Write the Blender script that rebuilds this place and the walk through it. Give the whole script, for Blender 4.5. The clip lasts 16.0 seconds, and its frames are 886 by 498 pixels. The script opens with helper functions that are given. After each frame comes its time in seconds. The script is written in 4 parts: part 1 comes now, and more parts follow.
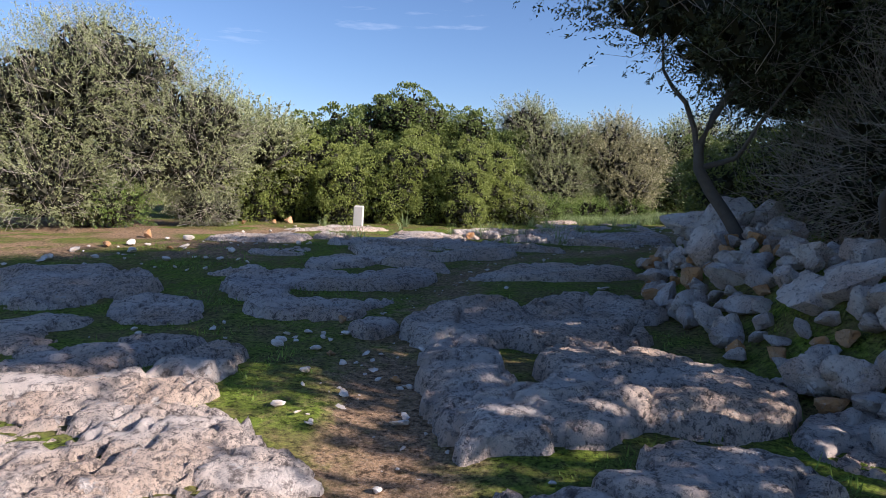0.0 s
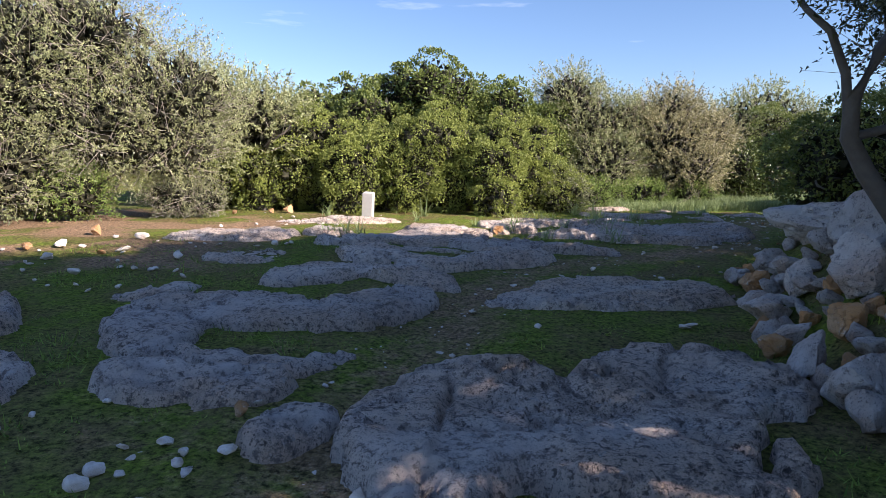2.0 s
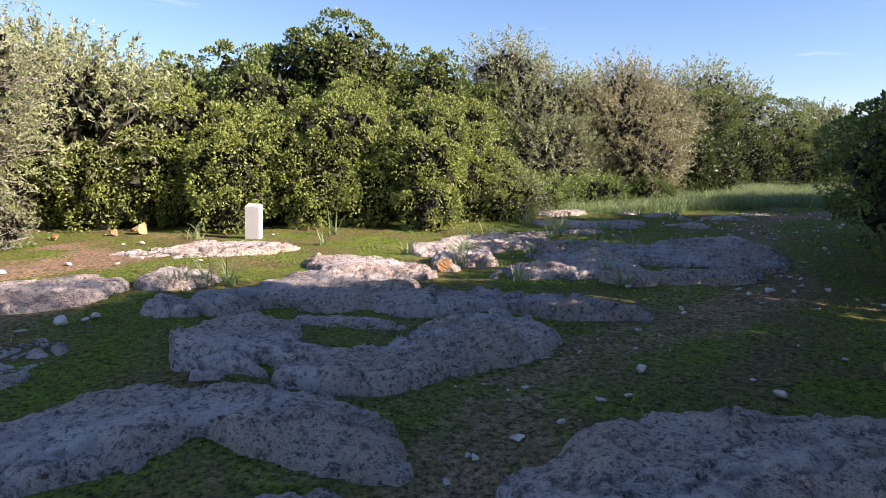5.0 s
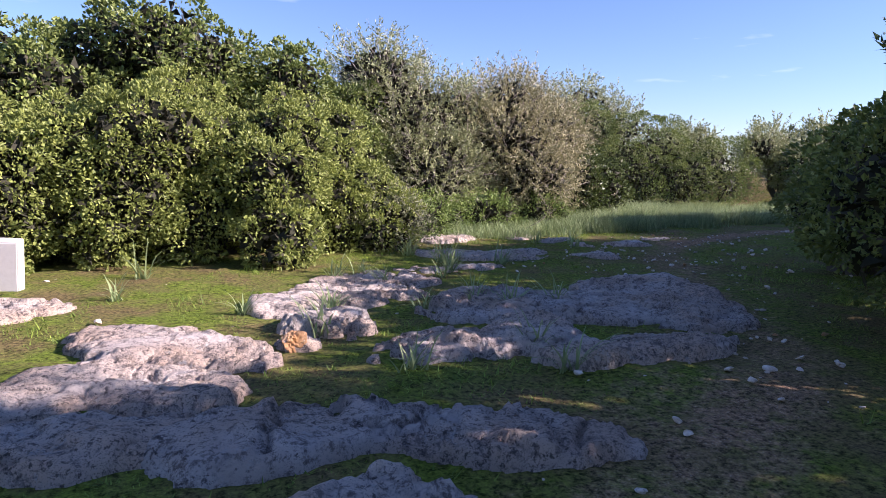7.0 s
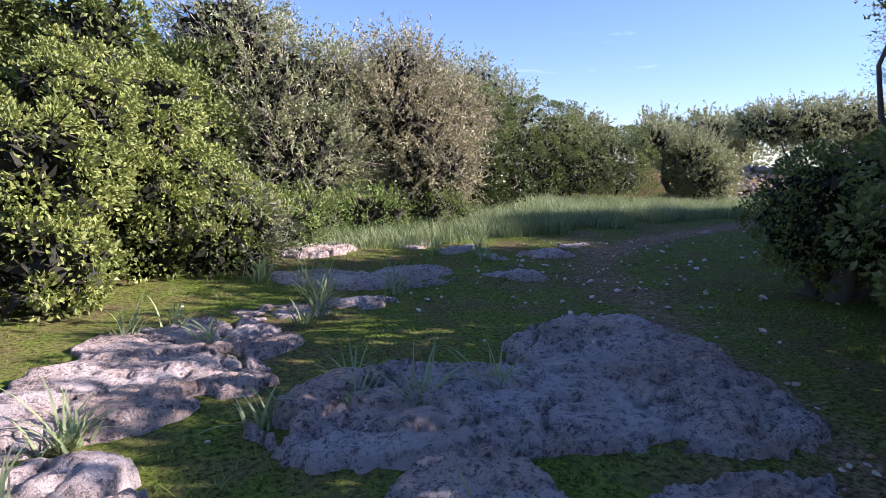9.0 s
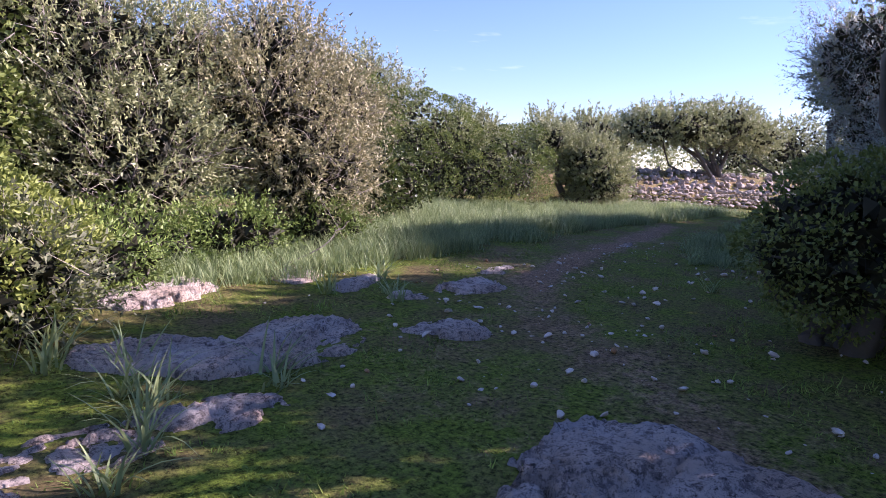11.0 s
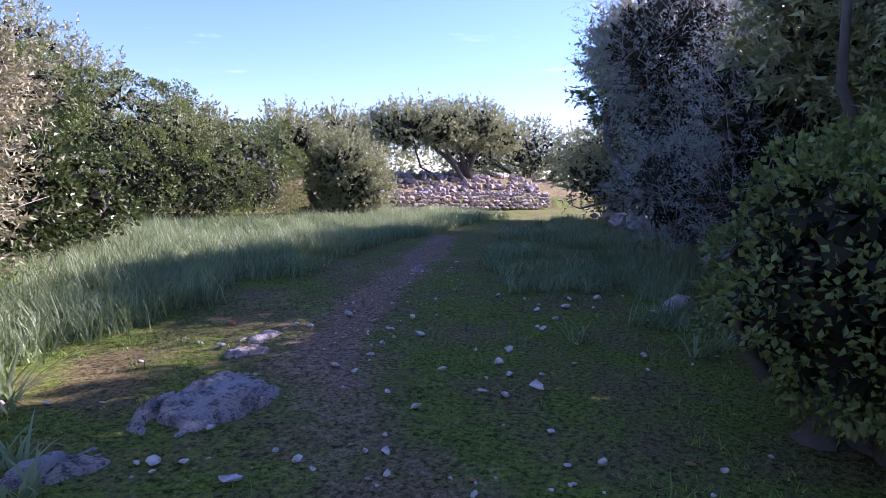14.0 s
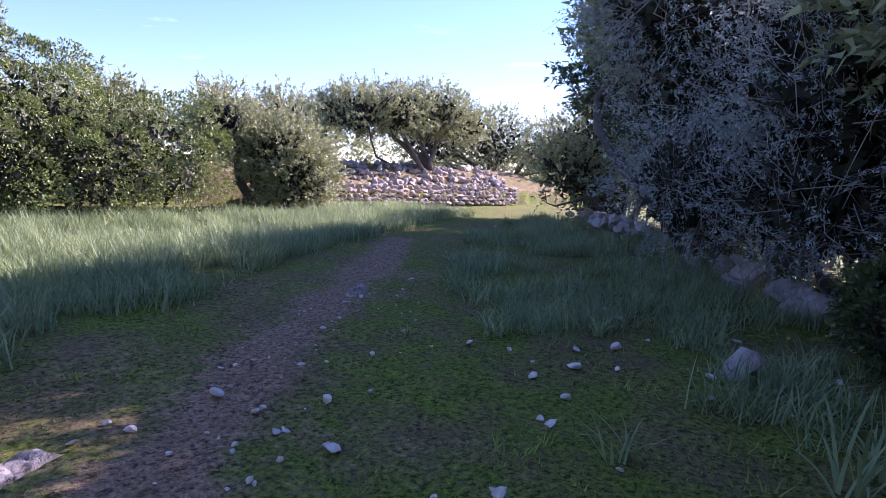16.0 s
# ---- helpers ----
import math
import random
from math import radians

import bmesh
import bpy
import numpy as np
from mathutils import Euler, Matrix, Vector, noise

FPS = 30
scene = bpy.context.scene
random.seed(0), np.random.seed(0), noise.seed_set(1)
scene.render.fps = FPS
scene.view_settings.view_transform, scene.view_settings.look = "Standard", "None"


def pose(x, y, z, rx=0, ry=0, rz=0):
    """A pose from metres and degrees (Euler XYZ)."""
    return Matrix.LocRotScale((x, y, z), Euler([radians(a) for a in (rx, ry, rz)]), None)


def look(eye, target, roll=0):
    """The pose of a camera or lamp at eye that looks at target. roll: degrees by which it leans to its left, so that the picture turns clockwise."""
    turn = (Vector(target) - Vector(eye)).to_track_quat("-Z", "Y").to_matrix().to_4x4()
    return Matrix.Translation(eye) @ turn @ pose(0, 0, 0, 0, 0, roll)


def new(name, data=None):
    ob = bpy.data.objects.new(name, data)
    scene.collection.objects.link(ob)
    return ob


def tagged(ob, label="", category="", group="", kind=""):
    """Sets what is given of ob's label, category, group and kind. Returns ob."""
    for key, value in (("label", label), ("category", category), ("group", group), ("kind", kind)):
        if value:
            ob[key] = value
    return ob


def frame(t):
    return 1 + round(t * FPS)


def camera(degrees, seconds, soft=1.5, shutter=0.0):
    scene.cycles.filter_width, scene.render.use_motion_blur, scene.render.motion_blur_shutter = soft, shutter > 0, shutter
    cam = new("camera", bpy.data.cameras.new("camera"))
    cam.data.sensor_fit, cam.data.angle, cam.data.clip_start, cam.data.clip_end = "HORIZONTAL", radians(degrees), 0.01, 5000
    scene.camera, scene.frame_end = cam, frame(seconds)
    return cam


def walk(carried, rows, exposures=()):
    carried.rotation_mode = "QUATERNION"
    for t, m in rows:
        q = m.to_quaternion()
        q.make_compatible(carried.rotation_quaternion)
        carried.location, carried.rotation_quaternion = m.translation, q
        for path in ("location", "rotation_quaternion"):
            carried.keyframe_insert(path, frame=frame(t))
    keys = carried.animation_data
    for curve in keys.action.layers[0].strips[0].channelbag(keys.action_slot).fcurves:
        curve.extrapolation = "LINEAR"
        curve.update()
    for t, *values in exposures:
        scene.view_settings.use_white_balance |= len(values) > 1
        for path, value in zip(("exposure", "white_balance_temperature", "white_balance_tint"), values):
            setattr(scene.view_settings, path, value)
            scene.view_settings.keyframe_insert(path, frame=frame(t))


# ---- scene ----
cam = camera(69.4, 16.0, soft=0.85)
METRES, EYE, TILT, LEAN, TURN = 22.4, 1.5, 0.0, 0.0, 0.0
ROWS = [
    (0.0, 0.0, 0.0, 0.0, 0.17, -5.84, -1.65),
    (0.5, 0.0061, 0.0322, 0.0015, 1.68, -6.32, -1.69),
    (1.0, 0.0108, 0.0661, 0.0026, 2.18, -6.45, -1.58),
    (1.5, 0.0156, 0.1, 0.001, 3.17, -6.91, -1.47),
    (2.0, 0.0167, 0.1322, 0.0012, 3.86, -7.65, -1.17),
    (2.5, 0.0178, 0.1625, 0.0023, 4.28, -8.12, -1.02),
    (3.0, 0.0154, 0.1935, 0.0037, 4.04, -8.55, -0.92),
    (3.5, 0.0103, 0.2233, 0.0059, 2.46, -9.37, -0.69),
    (6.0, 0.0018, 0.3753, 0.0113, -9.29, -7.91, -0.92),
    (6.5, 0.0096, 0.4068, 0.01, -12.44, -7.52, -1.18),
    (7.0, 0.0178, 0.436, 0.0108, -15.57, -7.35, -1.33),
    (7.5, 0.028, 0.4675, 0.0128, -18.91, -7.16, -1.48),
    (8.0, 0.0399, 0.4998, 0.0121, -21.53, -7.8, -1.74),
    (8.5, 0.0508, 0.5327, 0.0124, -23.79, -8.22, -2.02),
    (11.0, 0.1013, 0.6767, 0.0177, -37.48, -8.18, -3.21),
    (11.5, 0.1126, 0.695, 0.0176, -41.14, -8.65, -3.36),
    (12.0, 0.1255, 0.7222, 0.0176, -45.94, -8.12, -3.69),
    (12.5, 0.1412, 0.7426, 0.0176, -50.64, -7.61, -3.72),
    (13.0, 0.1595, 0.7623, 0.0178, -54.65, -7.25, -3.15),
    (13.5, 0.1827, 0.7864, 0.015, -58.34, -6.61, -2.22),
    (14.0, 0.2129, 0.8066, 0.0132, -60.79, -6.59, -1.91),
    (14.5, 0.2424, 0.824, 0.0112, -62.41, -6.82, -2.08),
    (15.0, 0.2728, 0.8353, 0.0112, -63.4, -6.88, -2.43),
    (15.5, 0.2979, 0.8478, 0.0106, -63.87, -6.97, -2.63),
    (16.0, 0.3288, 0.8639, 0.0106, -64.22, -7.08, -2.91),
]
EXPOSURES = [(0.0, 0.95, 5750, 20), (1.5, 1.28, 5900, 22), (3.5, 1.38, 6250, 20), (7.0, 1.38, 5750, 33), (8.5, 1.42, 5550, 33), (11.0, 1.55, 5650, 42), (12.0, 1.75, 5750, 44), (13.5, 1.66, 5250, 48), (16.0, 1.9, 5400, 47)]
walk(cam, [(t, pose(0, 0, EYE, TILT, LEAN, TURN) @ pose(METRES * x, METRES * y, METRES * z, 90 + pitch, roll, yaw)) for t, x, y, z, yaw, pitch, roll in ROWS],
     exposures=EXPOSURES)

# ---- world and sun ----
SUN_YAW, SUN_EL = 115.0, 27.0          # clockwise from +y, degrees
world = bpy.data.worlds.new("sky")
scene.world = world
world.use_nodes = True
wn = world.node_tree
sky = wn.nodes.new("ShaderNodeTexSky")
sky.sky_type = "NISHITA"
sky.sun_disc = False
sky.sun_elevation, sky.sun_rotation = radians(SUN_EL), radians(SUN_YAW)
sky.air_density, sky.dust_density, sky.ozone_density = 1.0, 0.1, 3.6
wn.nodes["Background"].inputs["Strength"].default_value = 0.069
# thin streaks of low cloud
_co = wn.nodes.new("ShaderNodeTexCoord")
_mp = wn.nodes.new("ShaderNodeMapping")
_mp.inputs["Scale"].default_value = (2.2, 2.2, 16.0)
_cn = wn.nodes.new("ShaderNodeTexNoise")
_cn.inputs["Scale"].default_value, _cn.inputs["Detail"].default_value, _cn.inputs["Roughness"].default_value = 1.6, 6.0, 0.55
_cr = wn.nodes.new("ShaderNodeValToRGB")
_cr.color_ramp.elements[0].position, _cr.color_ramp.elements[1].position = 0.65, 1.1
_cm = wn.nodes.new("ShaderNodeMix")
_cm.data_type = "RGBA"
_cm.inputs[7].default_value = (9.0, 9.3, 9.8, 1)
wn.links.new(_co.outputs["Generated"], _mp.inputs["Vector"])
wn.links.new(_mp.outputs[0], _cn.inputs["Vector"])
wn.links.new(_cn.outputs[0], _cr.inputs[0])
wn.links.new(_cr.outputs[0], _cm.inputs[0])
wn.links.new(sky.outputs[0], _cm.inputs[6])
wn.links.new(_cm.outputs[2], wn.nodes["Background"].inputs["Color"])
sun_data = bpy.data.lights.new("sun", "SUN")
sun_data.energy, sun_data.angle, sun_data.color = 5.0, radians(0.5), (1.0, 0.88, 0.72)
sun = new("sun", sun_data)
_s = Vector((math.sin(radians(SUN_YAW)) * math.cos(radians(SUN_EL)), math.cos(radians(SUN_YAW)) * math.cos(radians(SUN_EL)), math.sin(radians(SUN_EL))))
sun.matrix_world = look(_s * 60, (0, 0, 0))

# ---- numeric noise ----
RNG = np.random.default_rng(7)
_PERM = RNG.random((64, 64, 16))


def vnoise(x, y, z=0.0):
    """Smooth value noise from 0 to 1 on arrays."""
    x, y, z = np.broadcast_arrays(np.asarray(x, float), np.asarray(y, float), np.asarray(z, float))
    xi, yi, zi = np.floor(x).astype(int), np.floor(y).astype(int), np.floor(z).astype(int)
    fx, fy, fz = x - xi, y - yi, z - zi
    fx, fy, fz = (f * f * (3 - 2 * f) for f in (fx, fy, fz))
    out = 0
    for dx in (0, 1):
        for dy in (0, 1):
            for dz in (0, 1):
                w = (fx if dx else 1 - fx) * (fy if dy else 1 - fy) * (fz if dz else 1 - fz)
                out = out + w * _PERM[(xi + dx) % 64, (yi + dy) % 64, (zi + dz) % 16]
    return out


def fbm(x, y, z=0.0, octaves=4):
    total, amp, f = 0.0, 0.5, 1.0
    for k in range(octaves):
        total = total + amp * vnoise(np.asarray(x) * f + 7.3 * k, np.asarray(y) * f + 3.1 * k, np.asarray(z) * f)
        amp, f = amp * 0.5, f * 2.03
    return total


def sstep(a, b, v):
    t = np.clip((v - a) / (b - a), 0, 1)
    return t * t * (3 - 2 * t)


def along(x, y, line):
    """Distance to a polyline."""
    best = np.full(np.shape(x), 1e9)
    for (ax, ay), (bx, by) in zip(line[:-1], line[1:]):
        ux, uy = bx - ax, by - ay
        t = np.clip(((x - ax) * ux + (y - ay) * uy) / (ux * ux + uy * uy), 0, 1)
        best = np.minimum(best, np.hypot(x - ax - t * ux, y - ay - t * uy))
    return best


HEAP = [(4.0, 3.2), (3.75, 5.2), (3.9, 7.6), (4.7, 10.6)]
WALL_LINE = [(22.6, 32.45), (28.6, 30.65), (34.6, 28.85)]
TRACK = [(-0.3, 0), (-0.3, 3.5), (-0.4, 6.4), (0.2, 9.0), (0.9, 11.4), (2.7, 12.6), (4.6, 14.0), (6.3, 17.6), (7.6, 20.2), (8.9, 21.5), (10.4, 22.3), (13.4, 23.5), (19.0, 25.9)]


def terrace(x, y):
    """How far behind the face of the dry-stone wall a place lies, along the wall's normal."""
    return ((x - 29.5) * 0.287 + (y - 30.4) * 0.958)


def ground_z(x, y):
    x, y = np.asarray(x, float), np.asarray(y, float)
    z = np.interp(y, [-20, 3, 6, 9, 12, 15, 20, 30, 60], [0, 0, 0.03, 0.12, 0.18, 0.22, 0.2, 0.3, 0.5])
    z = z + 0.10 * (fbm(x * 0.7, y * 0.7) - 0.47) + 0.04 * (fbm(x * 3.1 + 9, y * 3.1) - 0.47)
    z = z - 0.05 * sstep(0.7, 0.1, along(x, y, TRACK[:5]))
    z = z + 0.75 * sstep(1.35, 0.1, along(x, y, HEAP))
    d = terrace(x, y)
    inside_t = sstep(20.6, 23, x) * sstep(45, 39, x)
    z = z + inside_t * (sstep(0.25, 0.5, d) * 0.62 + sstep(0.5, 3.5, d) * 0.85) * sstep(60, 40, y)
    return z


def gz(x, y):
    return float(ground_z(np.array([x]), np.array([y]))[0])


# ---- materials ----
def material(name):
    m = bpy.data.materials.new(name)
    m.use_nodes = True
    nt = m.node_tree
    return m, nt, nt.nodes["Principled BSDF"]


def nd(nt, kind, **inputs):
    n = nt.nodes.new(kind)
    for k, v in inputs.items():
        n.inputs[k.replace("_", " ")].default_value = v
    return n


def ramp(nt, src, stops):
    r = nt.nodes.new("ShaderNodeValToRGB")
    while len(r.color_ramp.elements) < len(stops):
        r.color_ramp.elements.new(0.5)
    for e, (p, c) in zip(r.color_ramp.elements, stops):
        e.position, e.color = p, (*c, 1) if len(c) == 3 else c
    nt.links.new(src, r.inputs[0])
    return r.outputs[0]


def mix(nt, fac, a, b, mode="MIX"):
    m = nt.nodes.new("ShaderNodeMix")
    m.data_type, m.blend_type = "RGBA", mode
    for sock, v in ((m.inputs[0], fac), (m.inputs[6], a), (m.inputs[7], b)):
        if isinstance(v, (int, float)):
            sock.default_value = v
        elif isinstance(v, tuple):
            sock.default_value = (*v, 1)
        else:
            nt.links.new(v, sock)
    return m.outputs[2]


def tex(nt, scale, detail=5.0, rough=0.6, where="Object", kind="noise"):
    c = nt.nodes.new("ShaderNodeTexCoord")
    if kind == "noise":
        n = nd(nt, "ShaderNodeTexNoise", Scale=scale, Detail=detail, Roughness=rough)
    else:
        n = nd(nt, "ShaderNodeTexVoronoi", Scale=scale)
    nt.links.new(c.outputs[where], n.inputs["Vector"])
    return n.outputs[0]


def bump(nt, bsdf, height, strength, distance):
    b = nd(nt, "ShaderNodeBump", Strength=strength, Distance=distance)
    nt.links.new(height, b.inputs["Height"])
    nt.links.new(b.outputs[0], bsdf.inputs["Normal"])


def rock_material(name, pale, dark, warm, speck=0.5, spot=0.56, relief=0.035):
    """Karst limestone: pale crust, warm patches, clustered dark pits and lichen."""
    m, nt, p = material(name)
    big = tex(nt, 1.3, 3)
    mid = tex(nt, 7, 7, 0.75)
    pits = tex(nt, 27, 5, 0.75)
    fine = tex(nt, 75, 4, 0.75)
    info = nt.nodes.new("ShaderNodeObjectInfo")
    black = (dark[0] * 0.36, dark[1] * 0.36, dark[2] * 0.38)
    c = mix(nt, ramp(nt, big, [(0.38, (0, 0, 0)), (0.62, (1, 1, 1))]), pale, warm)
    c = mix(nt, ramp(nt, tex(nt, 12, 9, 0.8), [(speck - 0.035, (0, 0, 0)), (speck + 0.045, (0.95, 0.95, 0.95))]), c, dark)
    worn = ramp(nt, tex(nt, 1.7, 5, 0.65), [(0.36, (0.0, 0.0, 0.0)), (0.52, (0.9, 0.9, 0.9))])
    dotted = mix(nt, ramp(nt, pits, [(spot, (0, 0, 0)), (spot + 0.06, (0.95, 0.95, 0.95))]), c, black)
    dotted = mix(nt, ramp(nt, fine, [(0.54, (0, 0, 0)), (0.64, (0.8, 0.8, 0.8))]), dotted, black)
    c = mix(nt, worn, c, dotted)
    c = mix(nt, ramp(nt, tex(nt, 5.2, 5, 0.75), [(0.60, (0, 0, 0)), (0.68, (0.6, 0.6, 0.6))]), c, (0.74, 0.72, 0.69))
    c = mix(nt, ramp(nt, tex(nt, 2.3, 5, 0.75), [(0.69, (0, 0, 0)), (0.76, (0.6, 0.6, 0.6))]), c, (0.42, 0.2, 0.06))
    tone = ramp(nt, info.outputs["Random"], [(0, (0.82, 0.82, 0.84)), (1, (1.0, 0.98, 0.96))])
    c = mix(nt, 1.0, c, tone, "MULTIPLY")
    nt.links.new(c, p.inputs["Base Color"])
    p.inputs["Roughness"].default_value = 0.88
    p.inputs["Specular IOR Level"].default_value = 0.25
    h = nt.nodes.new("ShaderNodeMath")
    h.operation = "MULTIPLY_ADD"
    nt.links.new(pits, h.inputs[0])
    h.inputs[1].default_value = -1.3
    nt.links.new(mid, h.inputs[2])
    bump(nt, p, h.outputs[0], 1.0, relief)
    return m


ROCK = rock_material("limestone", (0.84, 0.75, 0.665), (0.29, 0.24, 0.21), (0.76, 0.59, 0.45), 0.545, 0.54, 0.05)
STONE = rock_material("loose limestone", (0.84, 0.78, 0.72), (0.32, 0.275, 0.25), (0.68, 0.54, 0.45), 0.575, 0.57, 0.03)
RUST = rock_material("iron-stained limestone", (0.52, 0.27, 0.11), (0.27, 0.14, 0.08), (0.55, 0.36, 0.2), 0.6, 0.64, 0.008)
PEBBLE = rock_material("pale pebble", (0.80, 0.745, 0.66), (0.42, 0.38, 0.33), (0.60, 0.50, 0.39), 0.68, 0.7, 0.002)
WALLSTONE = rock_material("wall limestone", (0.47, 0.42, 0.38), (0.30, 0.27, 0.25), (0.50, 0.41, 0.33), 0.6, 0.6, 0.008)


def ground_material():
    m, nt, p = material("turf and soil")
    at = nt.nodes.new("ShaderNodeAttribute")
    at.attribute_name = "soil"
    n1, n2, n3 = tex(nt, 1.1, 5, 0.65), tex(nt, 7, 6, 0.7), tex(nt, 60, 4, 0.7)
    green = mix(nt, n2, (0.085, 0.125, 0.018), (0.245, 0.325, 0.04))
    green = mix(nt, ramp(nt, n1, [(0.42, (0, 0, 0)), (0.62, (1, 1, 1))]), green, (0.21, 0.165, 0.07))
    soil = mix(nt, n2, (0.25, 0.15, 0.085), (0.48, 0.32, 0.195))
    soil = mix(nt, ramp(nt, n3, [(0.55, (0, 0, 0)), (0.7, (1, 1, 1))]), soil, (0.42, 0.35, 0.27))
    k = nt.nodes.new("ShaderNodeMath")
    k.operation = "ADD"
    nt.links.new(at.outputs["Fac"], k.inputs[0])
    nt.links.new(ramp(nt, n2, [(0.3, (-0.0, 0, 0)), (0.7, (0.5, 0.5, 0.5))]), k.inputs[1])
    c = mix(nt, ramp(nt, k.outputs[0], [(0.45, (0, 0, 0)), (0.85, (1, 1, 1))]), green, soil)
    c = mix(nt, ramp(nt, n3, [(0.3, (0.55, 0.55, 0.55)), (0.6, (1, 1, 1))]), (0.035, 0.035, 0.014), c)
    # The dark specks of this mottle also stand for contact shade in the turf.
    c = mix(nt, 1.0, c, ramp(nt, tex(nt, 24, 5, 0.75), [(0.38, (0.2, 0.2, 0.19)), (0.5, (0.85, 0.85, 0.85)), (0.66, (1.5, 1.45, 1.35))]), "MULTIPLY")
    c = mix(nt, ramp(nt, tex(nt, 3.1, 5, 0.7), [(0.5, (0, 0, 0)), (0.66, (0.45, 0.45, 0.45))]), c, mix(nt, n3, (0.10, 0.075, 0.035), (0.26, 0.19, 0.10)))
    nt.links.new(c, p.inputs["Base Color"])
    p.inputs["Roughness"].default_value = 0.95
    p.inputs["Specular IOR Level"].default_value = 0.1
    bump(nt, p, n3, 0.8, 0.015)
    return m


TURF = ground_material()


def leaf_material(name, a, b, gloss=0.5, through_light=0.32):
    m, nt, p = material(name)
    geo = nt.nodes.new("ShaderNodeNewGeometry")
    n = tex(nt, 1.6, 3)
    c = mix(nt, geo.outputs["Random Per Island"], a, b)
    c = mix(nt, ramp(nt, n, [(0.35, (0, 0, 0)), (0.65, (1, 1, 1))]), c, mix(nt, 0.55, c, (a[0] * 0.7, a[1] * 0.7, a[2] * 0.7)))
    nt.links.new(c, p.inputs["Base Color"])
    p.inputs["Roughness"].default_value = gloss
    p.inputs["Specular IOR Level"].default_value = 0.35
    t = nt.nodes.new("ShaderNodeBsdfTranslucent")
    nt.links.new(c, t.inputs["Color"])
    ms = nt.nodes.new("ShaderNodeMixShader")
    ms.inputs[0].default_value = through_light
    nt.links.new(p.outputs[0], ms.inputs[1])
    nt.links.new(t.outputs[0], ms.inputs[2])
    nt.links.new(ms.outputs[0], nt.nodes["Material Output"].inputs["Surface"])
    return m


OLIVE_LEAF = leaf_material("olive leaves", (0.215, 0.24, 0.10), (0.53, 0.55, 0.285), 0.45, 0.25)
# Silvery olive leaf, lightened to stand for the glare on a shaded crown.
SILVER_GLARE_LEAF = leaf_material("silvery olive leaves lightened for glare", (0.27, 0.31, 0.27), (0.58, 0.64, 0.56), 0.4, 0.28)
DRY_LEAF = leaf_material("dry olive leaves", (0.25, 0.24, 0.115), (0.56, 0.52, 0.295), 0.6, 0.22)
MASTIC_LEAF = leaf_material("mastic leaves", (0.17, 0.21, 0.05), (0.42, 0.47, 0.115), 0.5, 0.28)
# Shaded copy of the olive leaf: the dimness under the crowns is its colour.
SHADE_LEAF = leaf_material("olive leaves darkened for shade", (0.032, 0.042, 0.02), (0.13, 0.145, 0.07), 0.45, 0.12)
EVERGREEN_LEAF = leaf_material("evergreen leaves", (0.10, 0.14, 0.035), (0.30, 0.35, 0.09), 0.45, 0.22)
# Darker copy of EVERGREEN_LEAF; shade on the back plants is partly in its colour.
DARK_LEAF = leaf_material("dark evergreen leaves deepened for shade", (0.04, 0.065, 0.018), (0.18, 0.22, 0.06), 0.36, 0.2)
SHRUB_LEAF = leaf_material("shrub leaves", (0.13, 0.20, 0.045), (0.32, 0.41, 0.10), 0.5, 0.28)
GREY_LEAF = leaf_material("grey shrub leaves", (0.16, 0.175, 0.09), (0.34, 0.35, 0.2), 0.6, 0.22)
BLADE = leaf_material("asphodel blades", (0.16, 0.235, 0.095), (0.50, 0.575, 0.26), 0.55, 0.32)
TURF_BLADE = leaf_material("short grass", (0.115, 0.195, 0.026), (0.39, 0.50, 0.085), 0.55, 0.35)
# Near-black colour puts the crown's inner shade into its leaves and twigs.
INNER_SHADE_LEAF = leaf_material("inner leaves and twigs blackened for shade", (0.022, 0.024, 0.012), (0.06, 0.056, 0.03), 0.8, 0.04)


def bark_material(name, a, b):
    m, nt, p = material(name)
    n, f = tex(nt, 6, 6, 0.7), tex(nt, 40, 3)
    c = mix(nt, n, a, b)
    nt.links.new(c, p.inputs["Base Color"])
    p.inputs["Roughness"].default_value = 0.9
    bump(nt, p, n, 0.8, 0.03)
    return m


BARK = bark_material("olive bark", (0.055, 0.045, 0.038), (0.19, 0.165, 0.14))
TWIG = bark_material("twig bark", (0.24, 0.205, 0.17), (0.50, 0.44, 0.38))


def post_material():
    m, nt, p = material("pale cast stone")
    c = mix(nt, tex(nt, 14, 5), (0.48, 0.45, 0.41), (0.6, 0.57, 0.53))
    nt.links.new(c, p.inputs["Base Color"])
    p.inputs["Roughness"].default_value = 0.8
    bump(nt, p, tex(nt, 60, 3), 0.3, 0.005)
    return m


POST = post_material()


# ---- mesh helpers ----
def mesh_from(name, verts, faces, mat, smooth=True):
    """A mesh from a vertex array and an array of equal-sized faces."""
    me = bpy.data.meshes.new(name)
    verts, faces = np.asarray(verts, np.float32), np.asarray(faces, np.int32)
    n, k = faces.shape
    me.vertices.add(len(verts))
    me.vertices.foreach_set("co", verts.ravel())
    me.loops.add(n * k)
    me.loops.foreach_set("vertex_index", faces.ravel())
    me.polygons.add(n)
    me.polygons.foreach_set("loop_start", np.arange(0, n * k, k, dtype=np.int32))
    me.polygons.foreach_set("use_smooth", np.full(n, smooth))
    me.update(calc_edges=True)
    me.materials.append(mat)
    return me


def part(name, me, parent, label=""):
    ob = new(name, me)
    ob.parent = parent
    return tagged(ob, label)


